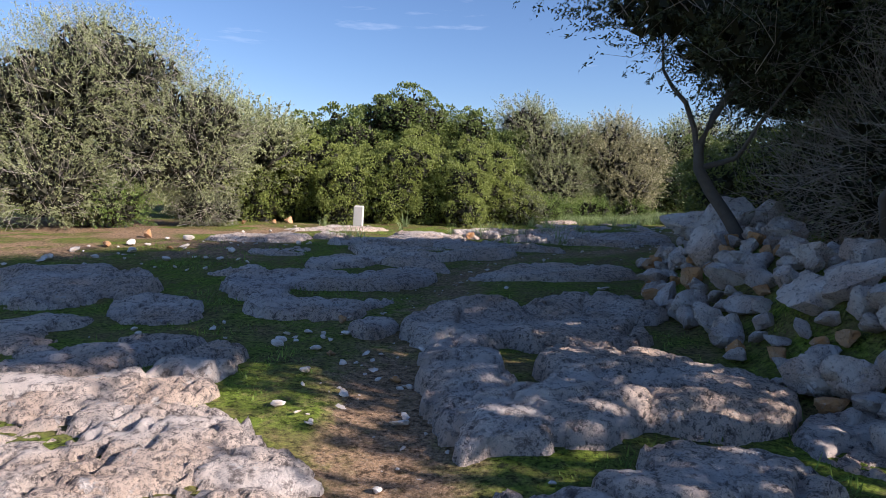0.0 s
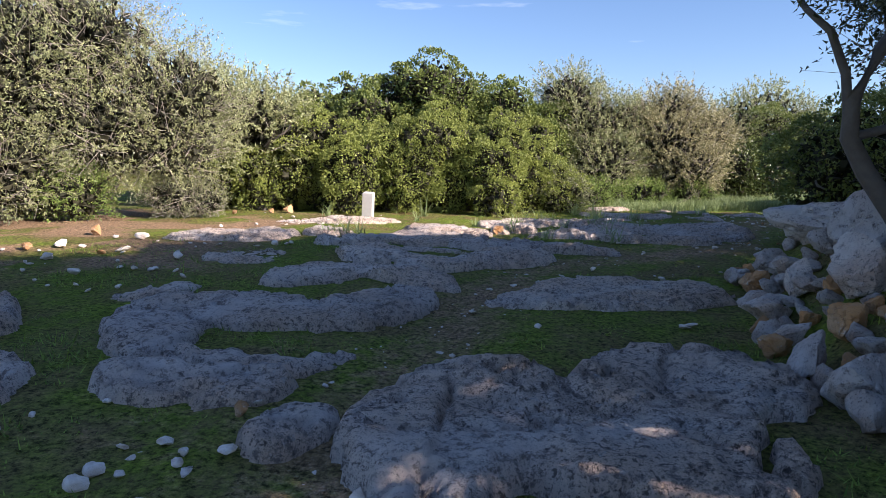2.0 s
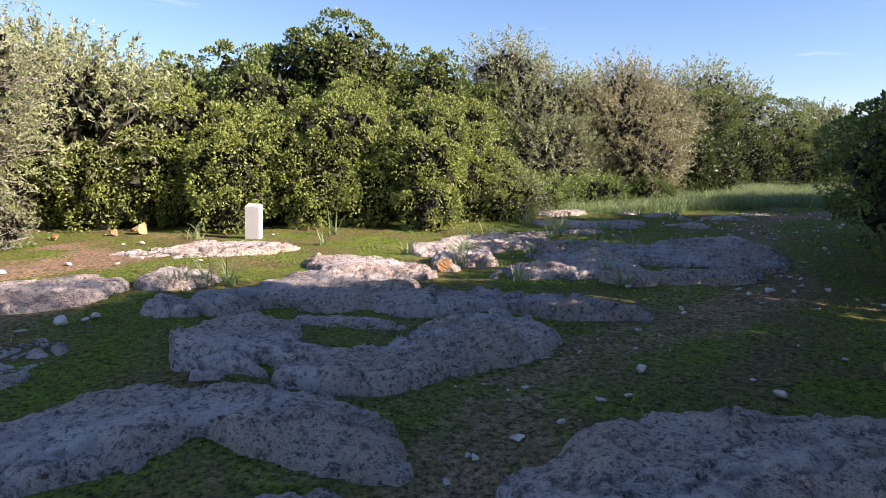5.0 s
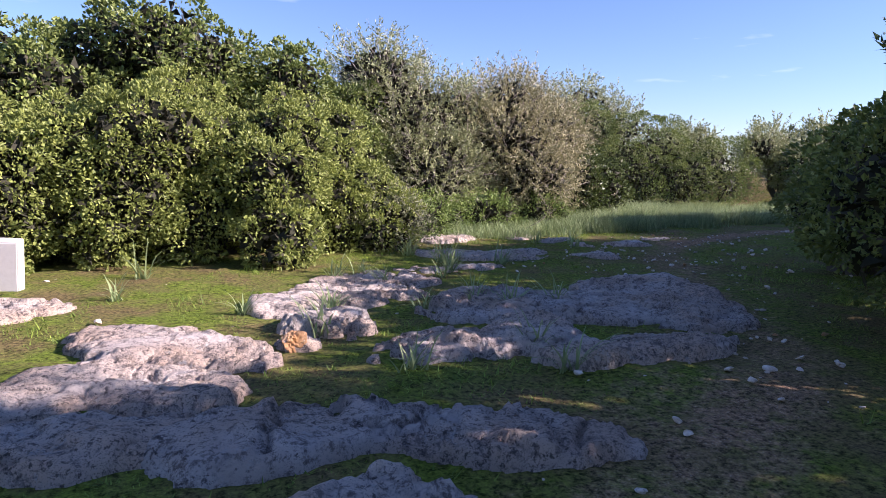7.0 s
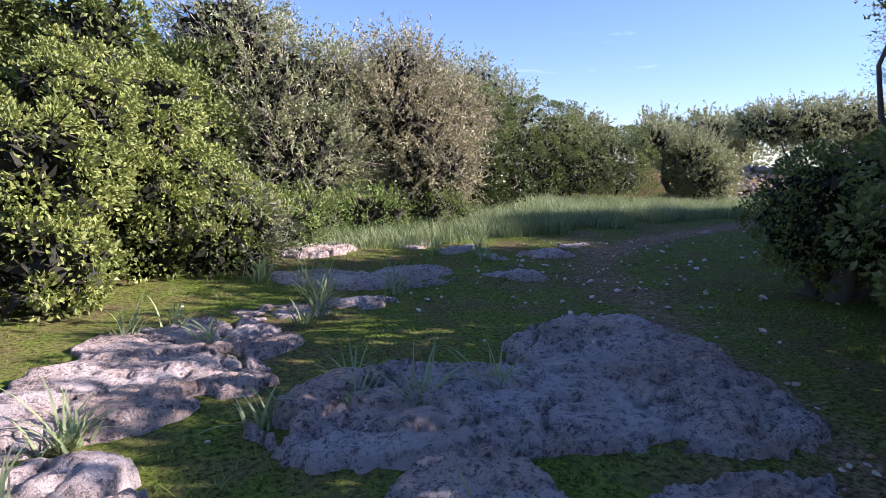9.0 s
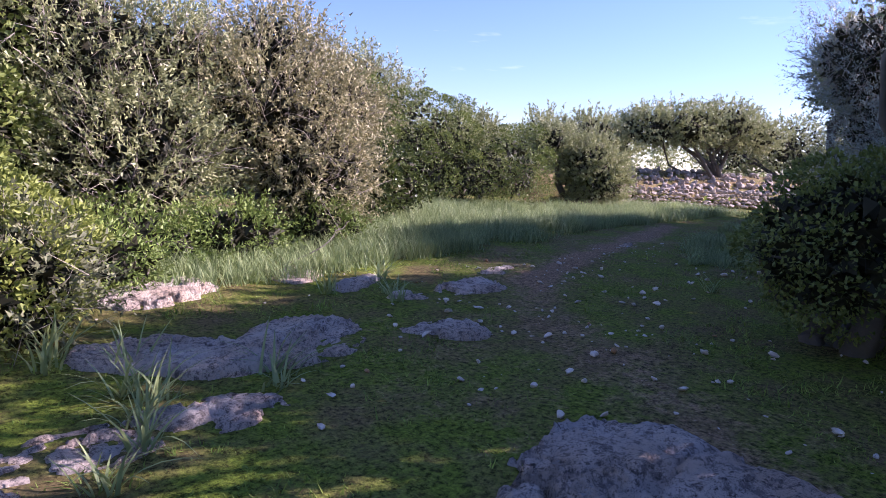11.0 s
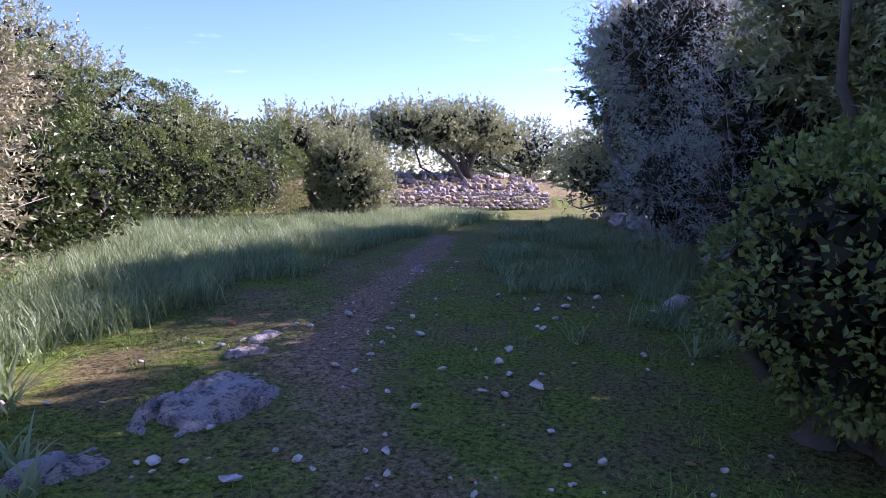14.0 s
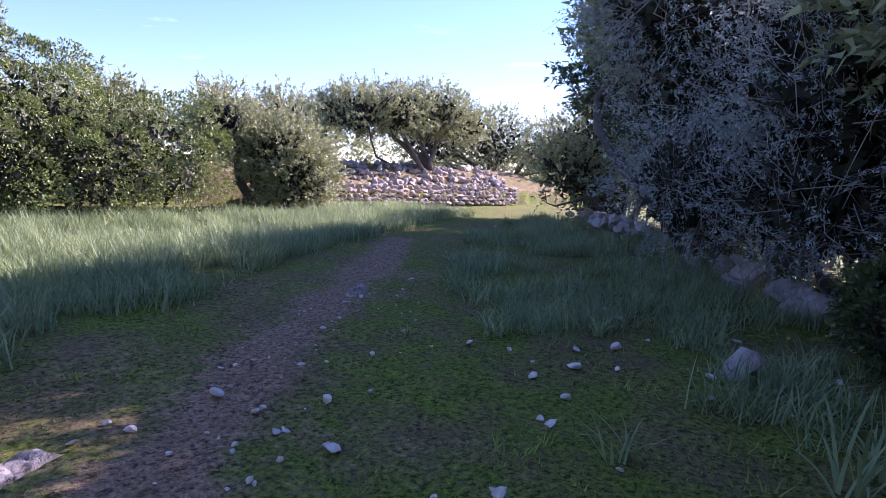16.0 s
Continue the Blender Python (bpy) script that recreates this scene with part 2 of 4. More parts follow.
def grid_faces(nx, ny):
    i = np.arange(nx * ny).reshape(ny, nx)
    return np.stack([i[:-1, :-1], i[:-1, 1:], i[1:, 1:], i[1:, :-1]], -1).reshape(-1, 4)


def unit(v):
    return v / np.maximum(np.linalg.norm(v, axis=-1, keepdims=True), 1e-9)


def leaf_mesh(name, base, way, length, width, mat, narrow=False):
    """Small pointed leaves that start at base and point along way: folded quads, or narrow triangles."""
    n = len(base)
    way = unit(way)
    side = unit(np.cross(way, RNG.normal(size=(n, 3))))
    length, width = np.broadcast_to(length, n)[:, None], np.broadcast_to(width, n)[:, None]
    if narrow:
        v = np.stack([base - side * width * 0.5, base + side * width * 0.5, base + way * length], 1).reshape(-1, 3)
        return mesh_from(name, v, np.arange(3 * n).reshape(-1, 3), mat, False)
    fold = unit(np.cross(way, side)) * width * 0.25
    mid = base + way * length * 0.5
    v = np.stack([base, mid + side * width * 0.5 + fold, base + way * length, mid - side * width * 0.5 + fold], 1).reshape(-1, 3)
    return mesh_from(name, v, np.arange(4 * n).reshape(-1, 4), mat, False)


def tubes(name, paths, mat, sides=6):
    """Tapered branches: each path is an array of rows x, y, z, radius."""
    vs, fs, off = [], [], 0
    ang = np.linspace(0, 2 * np.pi, sides, endpoint=False)
    for p in paths:
        p = np.asarray(p, float)
        d = unit(np.gradient(p[:, :3], axis=0))
        ref = np.where(np.abs(d[:, 2:3]) > 0.9, np.array([[1.0, 0, 0]]), np.array([[0, 0, 1.0]]))
        a = unit(np.cross(d, ref))
        b = np.cross(d, a)
        ring = p[:, None, :3] + p[:, None, 3:4] * (np.cos(ang)[None, :, None] * a[:, None] + np.sin(ang)[None, :, None] * b[:, None])
        vs.append(ring.reshape(-1, 3))
        m = len(p)
        i = np.arange(m * sides).reshape(m, sides) + off
        j = np.roll(i, -1, 1)
        fs.append(np.stack([i[:-1], j[:-1], j[1:], i[1:]], -1).reshape(-1, 4))
        off += m * sides
    return mesh_from(name, np.concatenate(vs), np.concatenate(fs), mat)


def limb(start, end, r0, r1, rng, bend=0.15, n=7):
    start, end = np.array(start, float), np.array(end, float)
    t = np.linspace(0, 1, n)[:, None]
    size = np.linalg.norm(end - start)
    k = rng.normal(size=(2, 3)) * size * bend
    p = start + (end - start) * t + np.sin(np.pi * t) * k[0] + np.sin(2 * np.pi * t) * k[1] * 0.5
    return np.hstack([p, r0 + (r1 - r0) * t])


# ---- trees and bushes ----
def shell(lobes, n, rng, deep=0.35, low=0.1, clump=0.0):
    """Places and outward ways near the outside of a crown made of ellipsoid lobes (x, y, z, rx, ry, rz)."""
    L = np.array(lobes, float)
    area = (L[:, 3] * L[:, 4] + L[:, 4] * L[:, 5] + L[:, 3] * L[:, 5])
    out_p, out_w = [], []
    have = 0
    while have < n:
        k = rng.choice(len(L), n, p=area / area.sum())
        d = unit(rng.normal(size=(n, 3)))
        f = 1 - deep * rng.random(n) ** 1.6
        f = f * (0.76 + 0.36 * fbm(d[:, 0] * 2.2 + k * 5, d[:, 1] * 2.2 + 3, d[:, 2] * 2.2 + 4, 3))
        p = L[k, :3] + d * L[k, 3:] * f[:, None]
        q = np.full(n, 9.0)
        for i in range(len(L)):
            qi = np.linalg.norm((p - L[i, :3]) / L[i, 3:], axis=1)
            q = np.where(k == i, q, np.minimum(q, qi))
        ok = (q > 0.72) & (p[:, 2] > low)
        if clump > 0:
            tuft = fbm(p[:, 0] * 1.9 + 11, p[:, 1] * 1.9, p[:, 2] * 1.9 + 2, 2)
            ok &= rng.random(n) > clump * sstep(0.40, 0.30, tuft)
        out_p.append(p[ok])
        out_w.append(unit(d[ok] / L[k[ok], 3:]))
        have += ok.sum()
    return np.concatenate(out_p)[:n], np.concatenate(out_w)[:n]


def olive_crown(lobes, shoots, rng, leaves=22, size=0.075, spread=0.5, low=0.1):
    """Feathery crown: long shoots that point out and up, with narrow leaves along them."""
    p, w = shell(lobes, shoots, rng, 0.45, low, 0.4)
    way = unit(w + np.array([0, 0, 0.45]) + rng.normal(size=p.shape) * 0.4)
    run = rng.uniform(0.25, 0.25 + spread, len(p))
    t = rng.random((len(p), leaves))
    base = p[:, None] + way[:, None] * (run[:, None] * t)[..., None] + rng.normal(size=(len(p), leaves, 3)) * 0.02
    out = way[:, None] * 0.7 + rng.normal(size=base.shape) * 0.6
    n = base.size // 3
    return base.reshape(-1, 3), out.reshape(-1, 3), rng.uniform(0.7, 1.3, n) * size, rng.uniform(0.7, 1.3, n) * size * 0.44, p, way, run


def puff_crown(lobes, puffs, rng, leaves=170, size=0.075, puff=0.34, low=0.1):
    """Dense crown of rounded clumps: leaves on the outer side of many small puffs."""
    p, w = shell(lobes, puffs * 4, rng, 0.25, low)
    keep, gap = [], puff * 1.0
    for i in range(len(p)):
        if len(keep) < puffs and (not keep or np.min(np.sum((p[keep] - p[i]) ** 2, 1)) > gap * gap):
            keep.append(i)
    p, w = p[keep], w[keep]
    r = rng.uniform(0.6, 1.2, len(p)) * puff
    d = unit(rng.normal(size=(len(p), leaves, 3)) + w[:, None] * 1.0 + np.array([0, 0, 0.45]))
    f = 1 - 0.45 * rng.random((len(p), leaves)) ** 2
    base = p[:, None] + d * (r[:, None] * f)[..., None]
    out = d + rng.normal(size=d.shape) * 0.55
    n = base.size // 3
    return base.reshape(-1, 3), out.reshape(-1, 3), rng.uniform(0.7, 1.3, n) * size, rng.uniform(0.7, 1.3, n) * size * 0.66, p, w, r


def plant(name, x, y, lobes, style, mat, label, category="tree", count=900, leaves=22, size=0.08, seed=1, trunk=0.16, stems=4, twig=0.0, low=0.12, spread=0.5, puff=0.34, z=None):
    """A tree or bush: trunk with limbs, and a crown of many leaves."""
    rng = np.random.default_rng(seed)
    leaves, size = int(leaves * (0.95 if style == "olive" else 0.64)), size * (0.98 if style == "olive" else 1.12)
    top = tagged(new(name), label, category)
    top.location = (x, y, gz(x, y) if z is None else z)
    L = np.array(lobes, float)
    L[:, 3:] -= 0.28 if style == "olive" and spread > 0.3 else 0.15
    lobes = L
    if style == "olive":
        base, out, ln, wd, p, way, run = olive_crown(lobes, count, rng, leaves, size, spread, low)
    else:
        base, out, ln, wd, p, way, run = puff_crown(lobes, count, rng, leaves, size, puff, low)
    keep = base[:, 2] > 0.03
    part("crown", leaf_mesh("crown", base[keep], out[keep], ln[keep], wd[keep], mat, style == "olive"), top)
    # close the inside of the crown with leaves and twigs coloured near-black for shade
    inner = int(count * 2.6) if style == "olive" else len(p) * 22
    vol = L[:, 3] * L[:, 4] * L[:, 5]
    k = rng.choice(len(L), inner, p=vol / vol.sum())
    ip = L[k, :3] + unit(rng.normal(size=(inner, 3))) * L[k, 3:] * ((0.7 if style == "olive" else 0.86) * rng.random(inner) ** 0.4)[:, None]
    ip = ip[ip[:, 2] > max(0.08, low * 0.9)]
    tagged(part("inner_shade", leaf_mesh("inner_shade", ip, rng.normal(size=ip.shape), 0.2, 0.15, INNER_SHADE_LEAF, True), top, "inner leaves and twigs, near-black to stand for shade in the crown"), kind="stuff")
    paths = []
    for k in range(stems):
        a = rng.uniform(0, 6.28)
        foot = np.array([math.cos(a), math.sin(a), 0]) * trunk * (0.9 if stems > 1 else 0) + [0, 0, -0.15]
        l = L[k % len(L)]
        head = l[:3] * np.array([0.75, 0.75, 0.9]) + rng.normal(size=3) * 0.2
        main = limb(foot, head, trunk, trunk * 0.4, rng, 0.1, 9)
        paths.append(main)
        for j in range(5):
            s = main[rng.integers(3, 9)]
            tip = l[:3] + unit(rng.normal(size=3) + [0, 0, 0.3]) * l[3:] * 0.85
            tip[2] = max(tip[2], 0.3)
            paths.append(limb(s[:3], tip, s[3] * 0.6, 0.012, rng, 0.12, 7))
    part("trunk", tubes("trunk", paths, BARK, 7), top, "gnarled grey-brown bark")
    if twig > 0:
        n = int(len(p) * twig)
        tw = []
        for i in rng.choice(len(p), n, replace=False):
            tw.append(limb(p[i] - way[i] * 0.5, p[i] + way[i] * run[i], 0.007, 0.0015, rng, 0.15, 4))
        tagged(part("twig_growth", tubes("twig_growth", tw, TWIG, 3), top, "bare grey-brown twigs"), kind="stuff")
    return top


# ---- ground ----
def spaced(lo, a, b, hi, step):
    fine = np.arange(a, b + 1e-6, step)
    left = a - np.cumsum(step * 1.35 ** np.arange(1, 60))
    right = b + np.cumsum(step * 1.35 ** np.arange(1, 60))
    return np.concatenate([left[left > lo][::-1], fine, right[right < hi]])


def build_ground():
    xs, ys = spaced(-2500, -14, 40, 2500, 0.24), spaced(-2500, -3, 38, 2500, 0.24)
    X, Y = np.meshgrid(xs, ys)
    Z = ground_z(X, Y)
    Z = np.where(np.hypot(X - 10, Y - 15) > 80, 0.3 + 0.2 * (fbm(X * 0.05, Y * 0.05) - 0.5), Z)
    me = mesh_from("ground", np.stack([X, Y, Z], -1).reshape(-1, 3), grid_faces(len(xs), len(ys)), TURF)
    d = along(X, Y, TRACK) + 0.5 * (fbm(X * 1.3, Y * 1.3) - 0.47)
    soil = 0.4 * sstep(0.2, 0.8, terrace(X, Y)) * sstep(20, 23, X) * sstep(44, 40, X) * sstep(7, 4, terrace(X, Y)) + (0.26 + 0.3 * sstep(6.0, 4.5, Y)) * sstep(0.55, 0.12, d) + 0.3 * sstep(7.5, 10.0, X) * sstep(0.34, 0.08, d) + 0.16 * sstep(2.4, 0.5, d) + 0.15 * sstep(0.5, 0.7, fbm(X * 0.6 + 3, Y * 0.6)) + 0.7 * sstep(-2.2, -4, X) * sstep(9, 11, Y) * sstep(19.5, 17.5, Y) * sstep(0.36, 0.5, fbm(X * 0.8, Y * 0.8 + 4))
    me.attributes.new("soil", "FLOAT", "POINT").data.foreach_set("value", soil.ravel().astype(np.float32))
    tagged(new("ground", me), "mossy green turf and brown trodden soil", "ground", kind="structure")


build_ground()

# ---- bedrock slabs ----
def lobe_field(x, y, lobes):
    """One inside a slab, falling through zero at its rim; slabs are unions of elliptic lobes."""
    acc = np.zeros(np.shape(x))
    for cx, cy, a, b, deg in lobes:
        c, s = math.cos(radians(deg)), math.sin(radians(deg))
        u, v = ((x - cx) * c + (y - cy) * s) / a, (-(x - cx) * s + (y - cy) * c) / b
        q = np.sqrt(u * u + v * v) + 1e-6
        acc = acc + np.exp(-9.0 * (q - 1) * min(a, b, 0.5) / 0.4)
    return np.log(np.maximum(acc, 1e-9)) / 9.0


def rock_slab(lobes, height, label="weathered grey limestone slab set in turf", hollows=(), step=0.031):
    L = np.array(lobes)
    r = L[:, 2].max() + 0.3
    x0, x1, y0, y1 = L[:, 0].min() - r, L[:, 0].max() + r, L[:, 1].min() - r, L[:, 1].max() + r
    xs, ys = np.arange(x0, x1, step), np.arange(y0, y1, step)
    X, Y = np.meshgrid(xs, ys)
    wx, wy = X + 0.5 * (fbm(X * 1.1, Y * 1.1, 3.5) - 0.47), Y + 0.5 * (fbm(X * 1.1, Y * 1.1, 8.5) - 0.47)
    F = lobe_field(wx, wy, lobes) + 0.06 + 0.34 * (fbm(X * 2.3, Y * 2.3, 1.5) - 0.47) + 0.32 * (fbm(X * 7, Y * 7, 4.5) - 0.47)
    F = F - 0.6 * np.exp(-((fbm(wx * 0.75 + 2, wy * 1.5, 13.5, 3) - 0.44) / 0.014) ** 2) * sstep(0.31, 0.38, fbm(X * 0.6 + 5, Y * 0.6, 3.2, 2))
    for hx, hy, hr in hollows:
        F = F - 0.75 * np.exp(-(((wx - hx) / (0.6 * hr)) ** 2 + ((wy - hy) / (0.38 * hr)) ** 2) * 1.4)
    body = sstep(-0.05, 0.02, F) * 0.72 + 0.2 * sstep(0.05, 0.1, F + 0.12 * (fbm(X * 4, Y * 4, 6.5) - 0.47)) + 0.08 * sstep(0.1, 0.4, F)
    # bedding: low terraces with steep little risers
    bed = 8.0 * fbm(X * 0.9 + 0.35 * Y, Y * 1.7, 7.5, 3)
    bed = np.floor(bed) + sstep(0.72, 0.96, bed - np.floor(bed))
    relief = 0.34 * (bed - 3.6) + 0.35 * (fbm(X * 6, Y * 6, 2.5) - 0.47)
    pit = sstep(0.46, 0.56, fbm(X * 10, Y * 10, 5.5, 3)) * 0.04 * (0.3 + sstep(0.34, 0.44, fbm(X * 1.5, Y * 1.5, 12.5, 2)))
    groove = np.exp(-((fbm(X * 1.1, Y * 2.2, 9.5, 3) - 0.45) / 0.006) ** 2) * 0.05
    rng = np.random.default_rng(int(abs(L[0, 0] * 977 + L[0, 1] * 131)))
    n = max(4, int((x1 - x0) * (y1 - y0) * 1.1))
    cells = np.stack([rng.uniform(x0, x1, n), rng.uniform(y0, y1, n)], 1)
    ju, jv = X + 0.22 * (fbm(X * 3, Y * 3, 2.2) - 0.47), Y + 0.22 * (fbm(X * 3, Y * 3, 6.2) - 0.47)
    dist = np.stack([np.hypot(ju - c[0], (jv - c[1]) * 1.4) for c in cells])
    near = np.sort(dist, 0)[:2]
    crack = np.exp(-((near[1] - near[0]) / 0.022) ** 2) * sstep(0.34, 0.4, fbm(X * 0.9, Y * 0.9, 11.5, 2)) * 0.07
    step_up = (rng.random(n) - 0.5)[dist.argmin(0)] * 0.05
    height = 0.62 * height + 0.015
    groove = groove + crack - step_up
    Z = ground_z(X, Y) - 0.10 + (height + 0.10) * body + sstep(-0.02, 0.15, F) * (relief * (0.05 + 0.28 * height) - pit - groove)
    V = np.stack([X, Y, Z], -1).reshape(-1, 3)
    f = grid_faces(len(xs), len(ys))
    f = f[(F.reshape(-1)[f] > -0.25).any(1)]
    used, f = np.unique(f, return_inverse=True)
    V = V[used]
    mid = np.array([L[:, 0].mean(), L[:, 1].mean(), gz(L[:, 0].mean(), L[:, 1].mean())])
    me = mesh_from("rock_slab", V - mid, f.reshape(-1, 4), ROCK)
    ob = tagged(new("rock_slab", me), label, "rock", "limestone slabs in the clearing")
    ob.location = mid
    return ob


SLABS = []
def slab(height, *lobes, label="weathered grey limestone slab set in turf", hollows=()):
    SLABS.extend(lobes)
    rock_slab(lobes, height, label, hollows)


slab(0.16, (-1.61, 2.99, 0.45, 0.30, 35), (-2.21, 3.70, 0.5, 0.3, 11), (-2.10, 3.16, 0.5, 0.38, 61), (-1.44, 3.59, 0.43, 0.30, 158), label="sunlit cracked cream limestone slab")
slab(0.14, (-0.88, 3.11, 0.40, 0.28, 150), (-1.1, 2.75, 0.45, 0.3, 10), label="sunlit broken cream limestone slab")
slab(0.18, (-2.61, 4.06, 0.35, 0.17, 0), (-1.77, 5.00, 0.24, 0.21, 75), (-2.11, 4.22, 0.29, 0.22, 33), (-1.77, 4.61, 0.27, 0.21, 22), (-1.66, 4.23, 0.24, 0.22, 150))
slab(0.16, (-2.69, 4.86, 0.70, 0.36, 47))
slab(0.10, (-3.46, 5.27, 0.46, 0.23, 133), (-3.76, 6.02, 0.43, 0.37, 66))
slab(0.14, (-2.95, 6.66, 0.60, 0.40, 138))
slab(0.2, (-5.10, 8.41, 0.72, 0.67, 24), (-4.00, 7.97, 0.77, 0.48, 123), (-4.56, 7.21, 0.74, 0.49, 131))
slab(0.2, (-2.35, 8.04, 0.84, 0.38, 110), (-0.68, 8.98, 0.82, 0.40, 58), (-1.66, 8.63, 0.72, 0.38, 165), label="hook-shaped pitted grey limestone slab")
slab(0.12, (-1.10, 7.22, 0.24, 0.10, 7), (-0.73, 7.39, 0.24, 0.10, 55), (-1.74, 7.33, 0.21, 0.15, 159), (-1.44, 7.29, 0.21, 0.16, 127))
slab(0.16, (-1.75, 6.83, 0.37, 0.24, 154), (-1.19, 6.83, 0.37, 0.20, 19))
slab(0.2, (-0.68, 6.30, 0.32, 0.24, 70))
slab(0.24, (1.33, 6.14, 0.71, 0.54, 16), (0.29, 6.46, 0.90, 0.59, 79), (1.66, 7.08, 0.76, 0.57, 10), (0.17, 4.71, 1.04, 0.32, 92), label="broad pitted grey limestone slab")
slab(0.26, (1.89, 4.30, 0.65, 0.47, 54), (0.75, 3.87, 0.69, 0.45, 37), (1.29, 4.86, 0.60, 0.46, 46), label="broad humped grey-brown limestone slab")
slab(0.2, (0.70, 2.76, 0.55, 0.28, 14), (1.46, 2.96, 0.48, 0.38, 27), label="cream limestone slab with lichen")
slab(0.14, (2.49, 3.70, 0.45, 0.25, 70))
slab(0.15, (1.82, 9.81, 1.26, 0.66, 8), label="low brownish limestone slab")
slab(0.14, (-1.67, 10.52, 0.73, 0.46, 60), (-0.58, 10.55, 0.77, 0.40, 142))
slab(0.1, (-2.74, 11.92, 0.37, 0.30, 66), (-2.80, 11.25, 0.39, 0.26, 42), (-3.22, 11.51, 0.36, 0.28, 65))
slab(0.1, (-2.96, 9.24, 0.38, 0.2, 58))
slab(0.1, (-3.95, 13.68, 1.05, 0.75, 23), label="low sunlit cream limestone slab")
slab(0.2, (-0.36, 11.55, 0.75, 0.40, 177), (0.65, 12.06, 0.70, 0.55, 17), (-1.33, 12.0, 0.74, 0.45, 102), label="broad pitted grey limestone slab", hollows=((-0.50, 11.83, 0.30),))
slab(0.16, (-0.66, 13.45, 0.68, 0.33, 176), (-1.71, 13.35, 0.64, 0.36, 34))
slab(0.18, (1.69, 12.95, 0.68, 0.36, 167), (0.53, 13.31, 0.75, 0.33, 179), label="long grey limestone ledge, partly sunlit")
slab(0.1, (-0.23, 12.67, 0.28, 0.16, 167), (-0.67, 12.72, 0.30, 0.15, 11))
slab(0.16, (-1.04, 14.27, 0.55, 0.36, 40), (-0.28, 14.13, 0.5, 0.36, 153), label="sunlit cream limestone slab")
slab(0.2, (-0.36, 15.08, 0.96, 0.48, 149), label="sunlit humped cream limestone slab")
slab(0.12, (-2.52, 14.50, 0.5, 0.42, 95), label="low sunlit cream limestone slab")
slab(0.1, (-2.77, 16.68, 1.25, 0.6, 7), label="low sunlit limestone shelf at the marker post")
slab(0.2, (3.79, 14.37, 0.67, 0.28, 14), (2.73, 14.63, 0.62, 0.47, 112), (1.82, 14.71, 0.62, 0.36, 176), label="long pitted grey limestone slab", hollows=((2.68, 14.67, 0.20), (2.41, 14.39, 0.20), (1.42, 14.87, 0.10),))
slab(0.2, (4.81, 16.16, 1.27, 0.85, 80), (3.15, 15.95, 1.19, 0.66, 161), (5.3, 17.1, 0.6, 0.4, 91), label="broad pitted grey limestone slab with small hollows", hollows=((3.74, 15.67, 0.26), (3.14, 15.58, 0.24), (4.19, 15.60, 0.12), (4.32, 15.35, 0.10),))
slab(0.24, (0.98, 15.64, 0.42, 0.38, 27))
slab(0.18, (0.65, 15.12, 0.22, 0.16, 106), label="orange-stained limestone block")
slab(0.14, (1.29, 16.79, 0.40, 0.33, 38), (0.60, 16.68, 0.5, 0.39, 100), (1.81, 17.12, 0.45, 0.33, 142), (1.03, 17.37, 0.50, 0.31, 19), label="low sunlit pinkish limestone slab")
slab(0.12, (1.28, 18.16, 0.49, 0.26, 52), (2.26, 17.77, 0.35, 0.30, 81), (1.73, 17.91, 0.34, 0.28, 99), (2.10, 18.40, 0.44, 0.31, 173), label="low sunlit pinkish limestone slab")
slab(0.14, (3.72, 20.27, 0.74, 0.42, 144), (4.75, 20.33, 0.70, 0.52, 54))
slab(0.1, (2.78, 18.93, 0.45, 0.25, 8), (3.57, 18.98, 0.45, 0.28, 1))
slab(0.09, (6.05, 19.93, 0.42, 0.28, 160))
slab(0.12, (5.96, 22.98, 0.5, 0.3, 54), label="sunlit pinkish limestone hump in grass")
slab(0.14, (3.98, 22.47, 0.62, 0.47, 15), label="sunlit pinkish limestone hump in grass")
slab(0.07, (7.67, 21.38, 0.60, 0.33, 16), label="flat pinkish limestone patch beside the path")
slab(0.05, (8.68, 22.15, 0.27, 0.16, 20), label="flat pinkish limestone patch beside the path")
slab(0.1, (6.38, 22.18, 0.50, 0.19, 37))
slab(0.0, (13.63, 23.59, 0.45, 0.22, 30), label="flat pinkish limestone patch in the path")
slab(0.05, (9.0, 22.3, 0.35, 0.2, 20), label="flat pinkish limestone patch beside the path")
slab(0.06, (6.53, 21.30, 0.25, 0.14, 172))


# ---- loose stones ----
def stone_mesh(name, seed, mat, sub=3, flat=0.75, rough=0.6):
    rng = np.random.default_rng(seed)
    bm = bmesh.new()
    bmesh.ops.create_icosphere(bm, subdivisions=sub, radius=0.5)
    v = np.array([q.co[:] for q in bm.verts])
    d = unit(v)
    r = 0.5 + rough * (fbm(d[:, 0] * 1.3 + seed, d[:, 1] * 1.3 + 5, d[:, 2] * 1.3 + 6, 2) - 0.45)
    # facets: cut the lump with random planes
    for _ in range(11):
        n = unit(rng.normal(size=3))
        r = np.minimum(r, rng.uniform(0.17, 0.36) / np.maximum(d @ n, 0.05))
    r = r + 0.13 * (fbm(d[:, 0] * 5 + seed, d[:, 1] * 6, d[:, 2] * 6 + 3, 3) - 0.47)
    v = d * r[:, None] * np.array([1.0, rng.uniform(0.7, 1.0), flat])
    for q, c in zip(bm.verts, v):
        q.co = c
    me = bpy.data.meshes.new(name)
    bm.to_mesh(me)
    bm.free()
    me.polygons.foreach_set("use_smooth", np.full(len(me.polygons), sub > 2))
    me.set_sharp_from_angle(angle=radians(18))
    me.materials.append(mat)
    return me


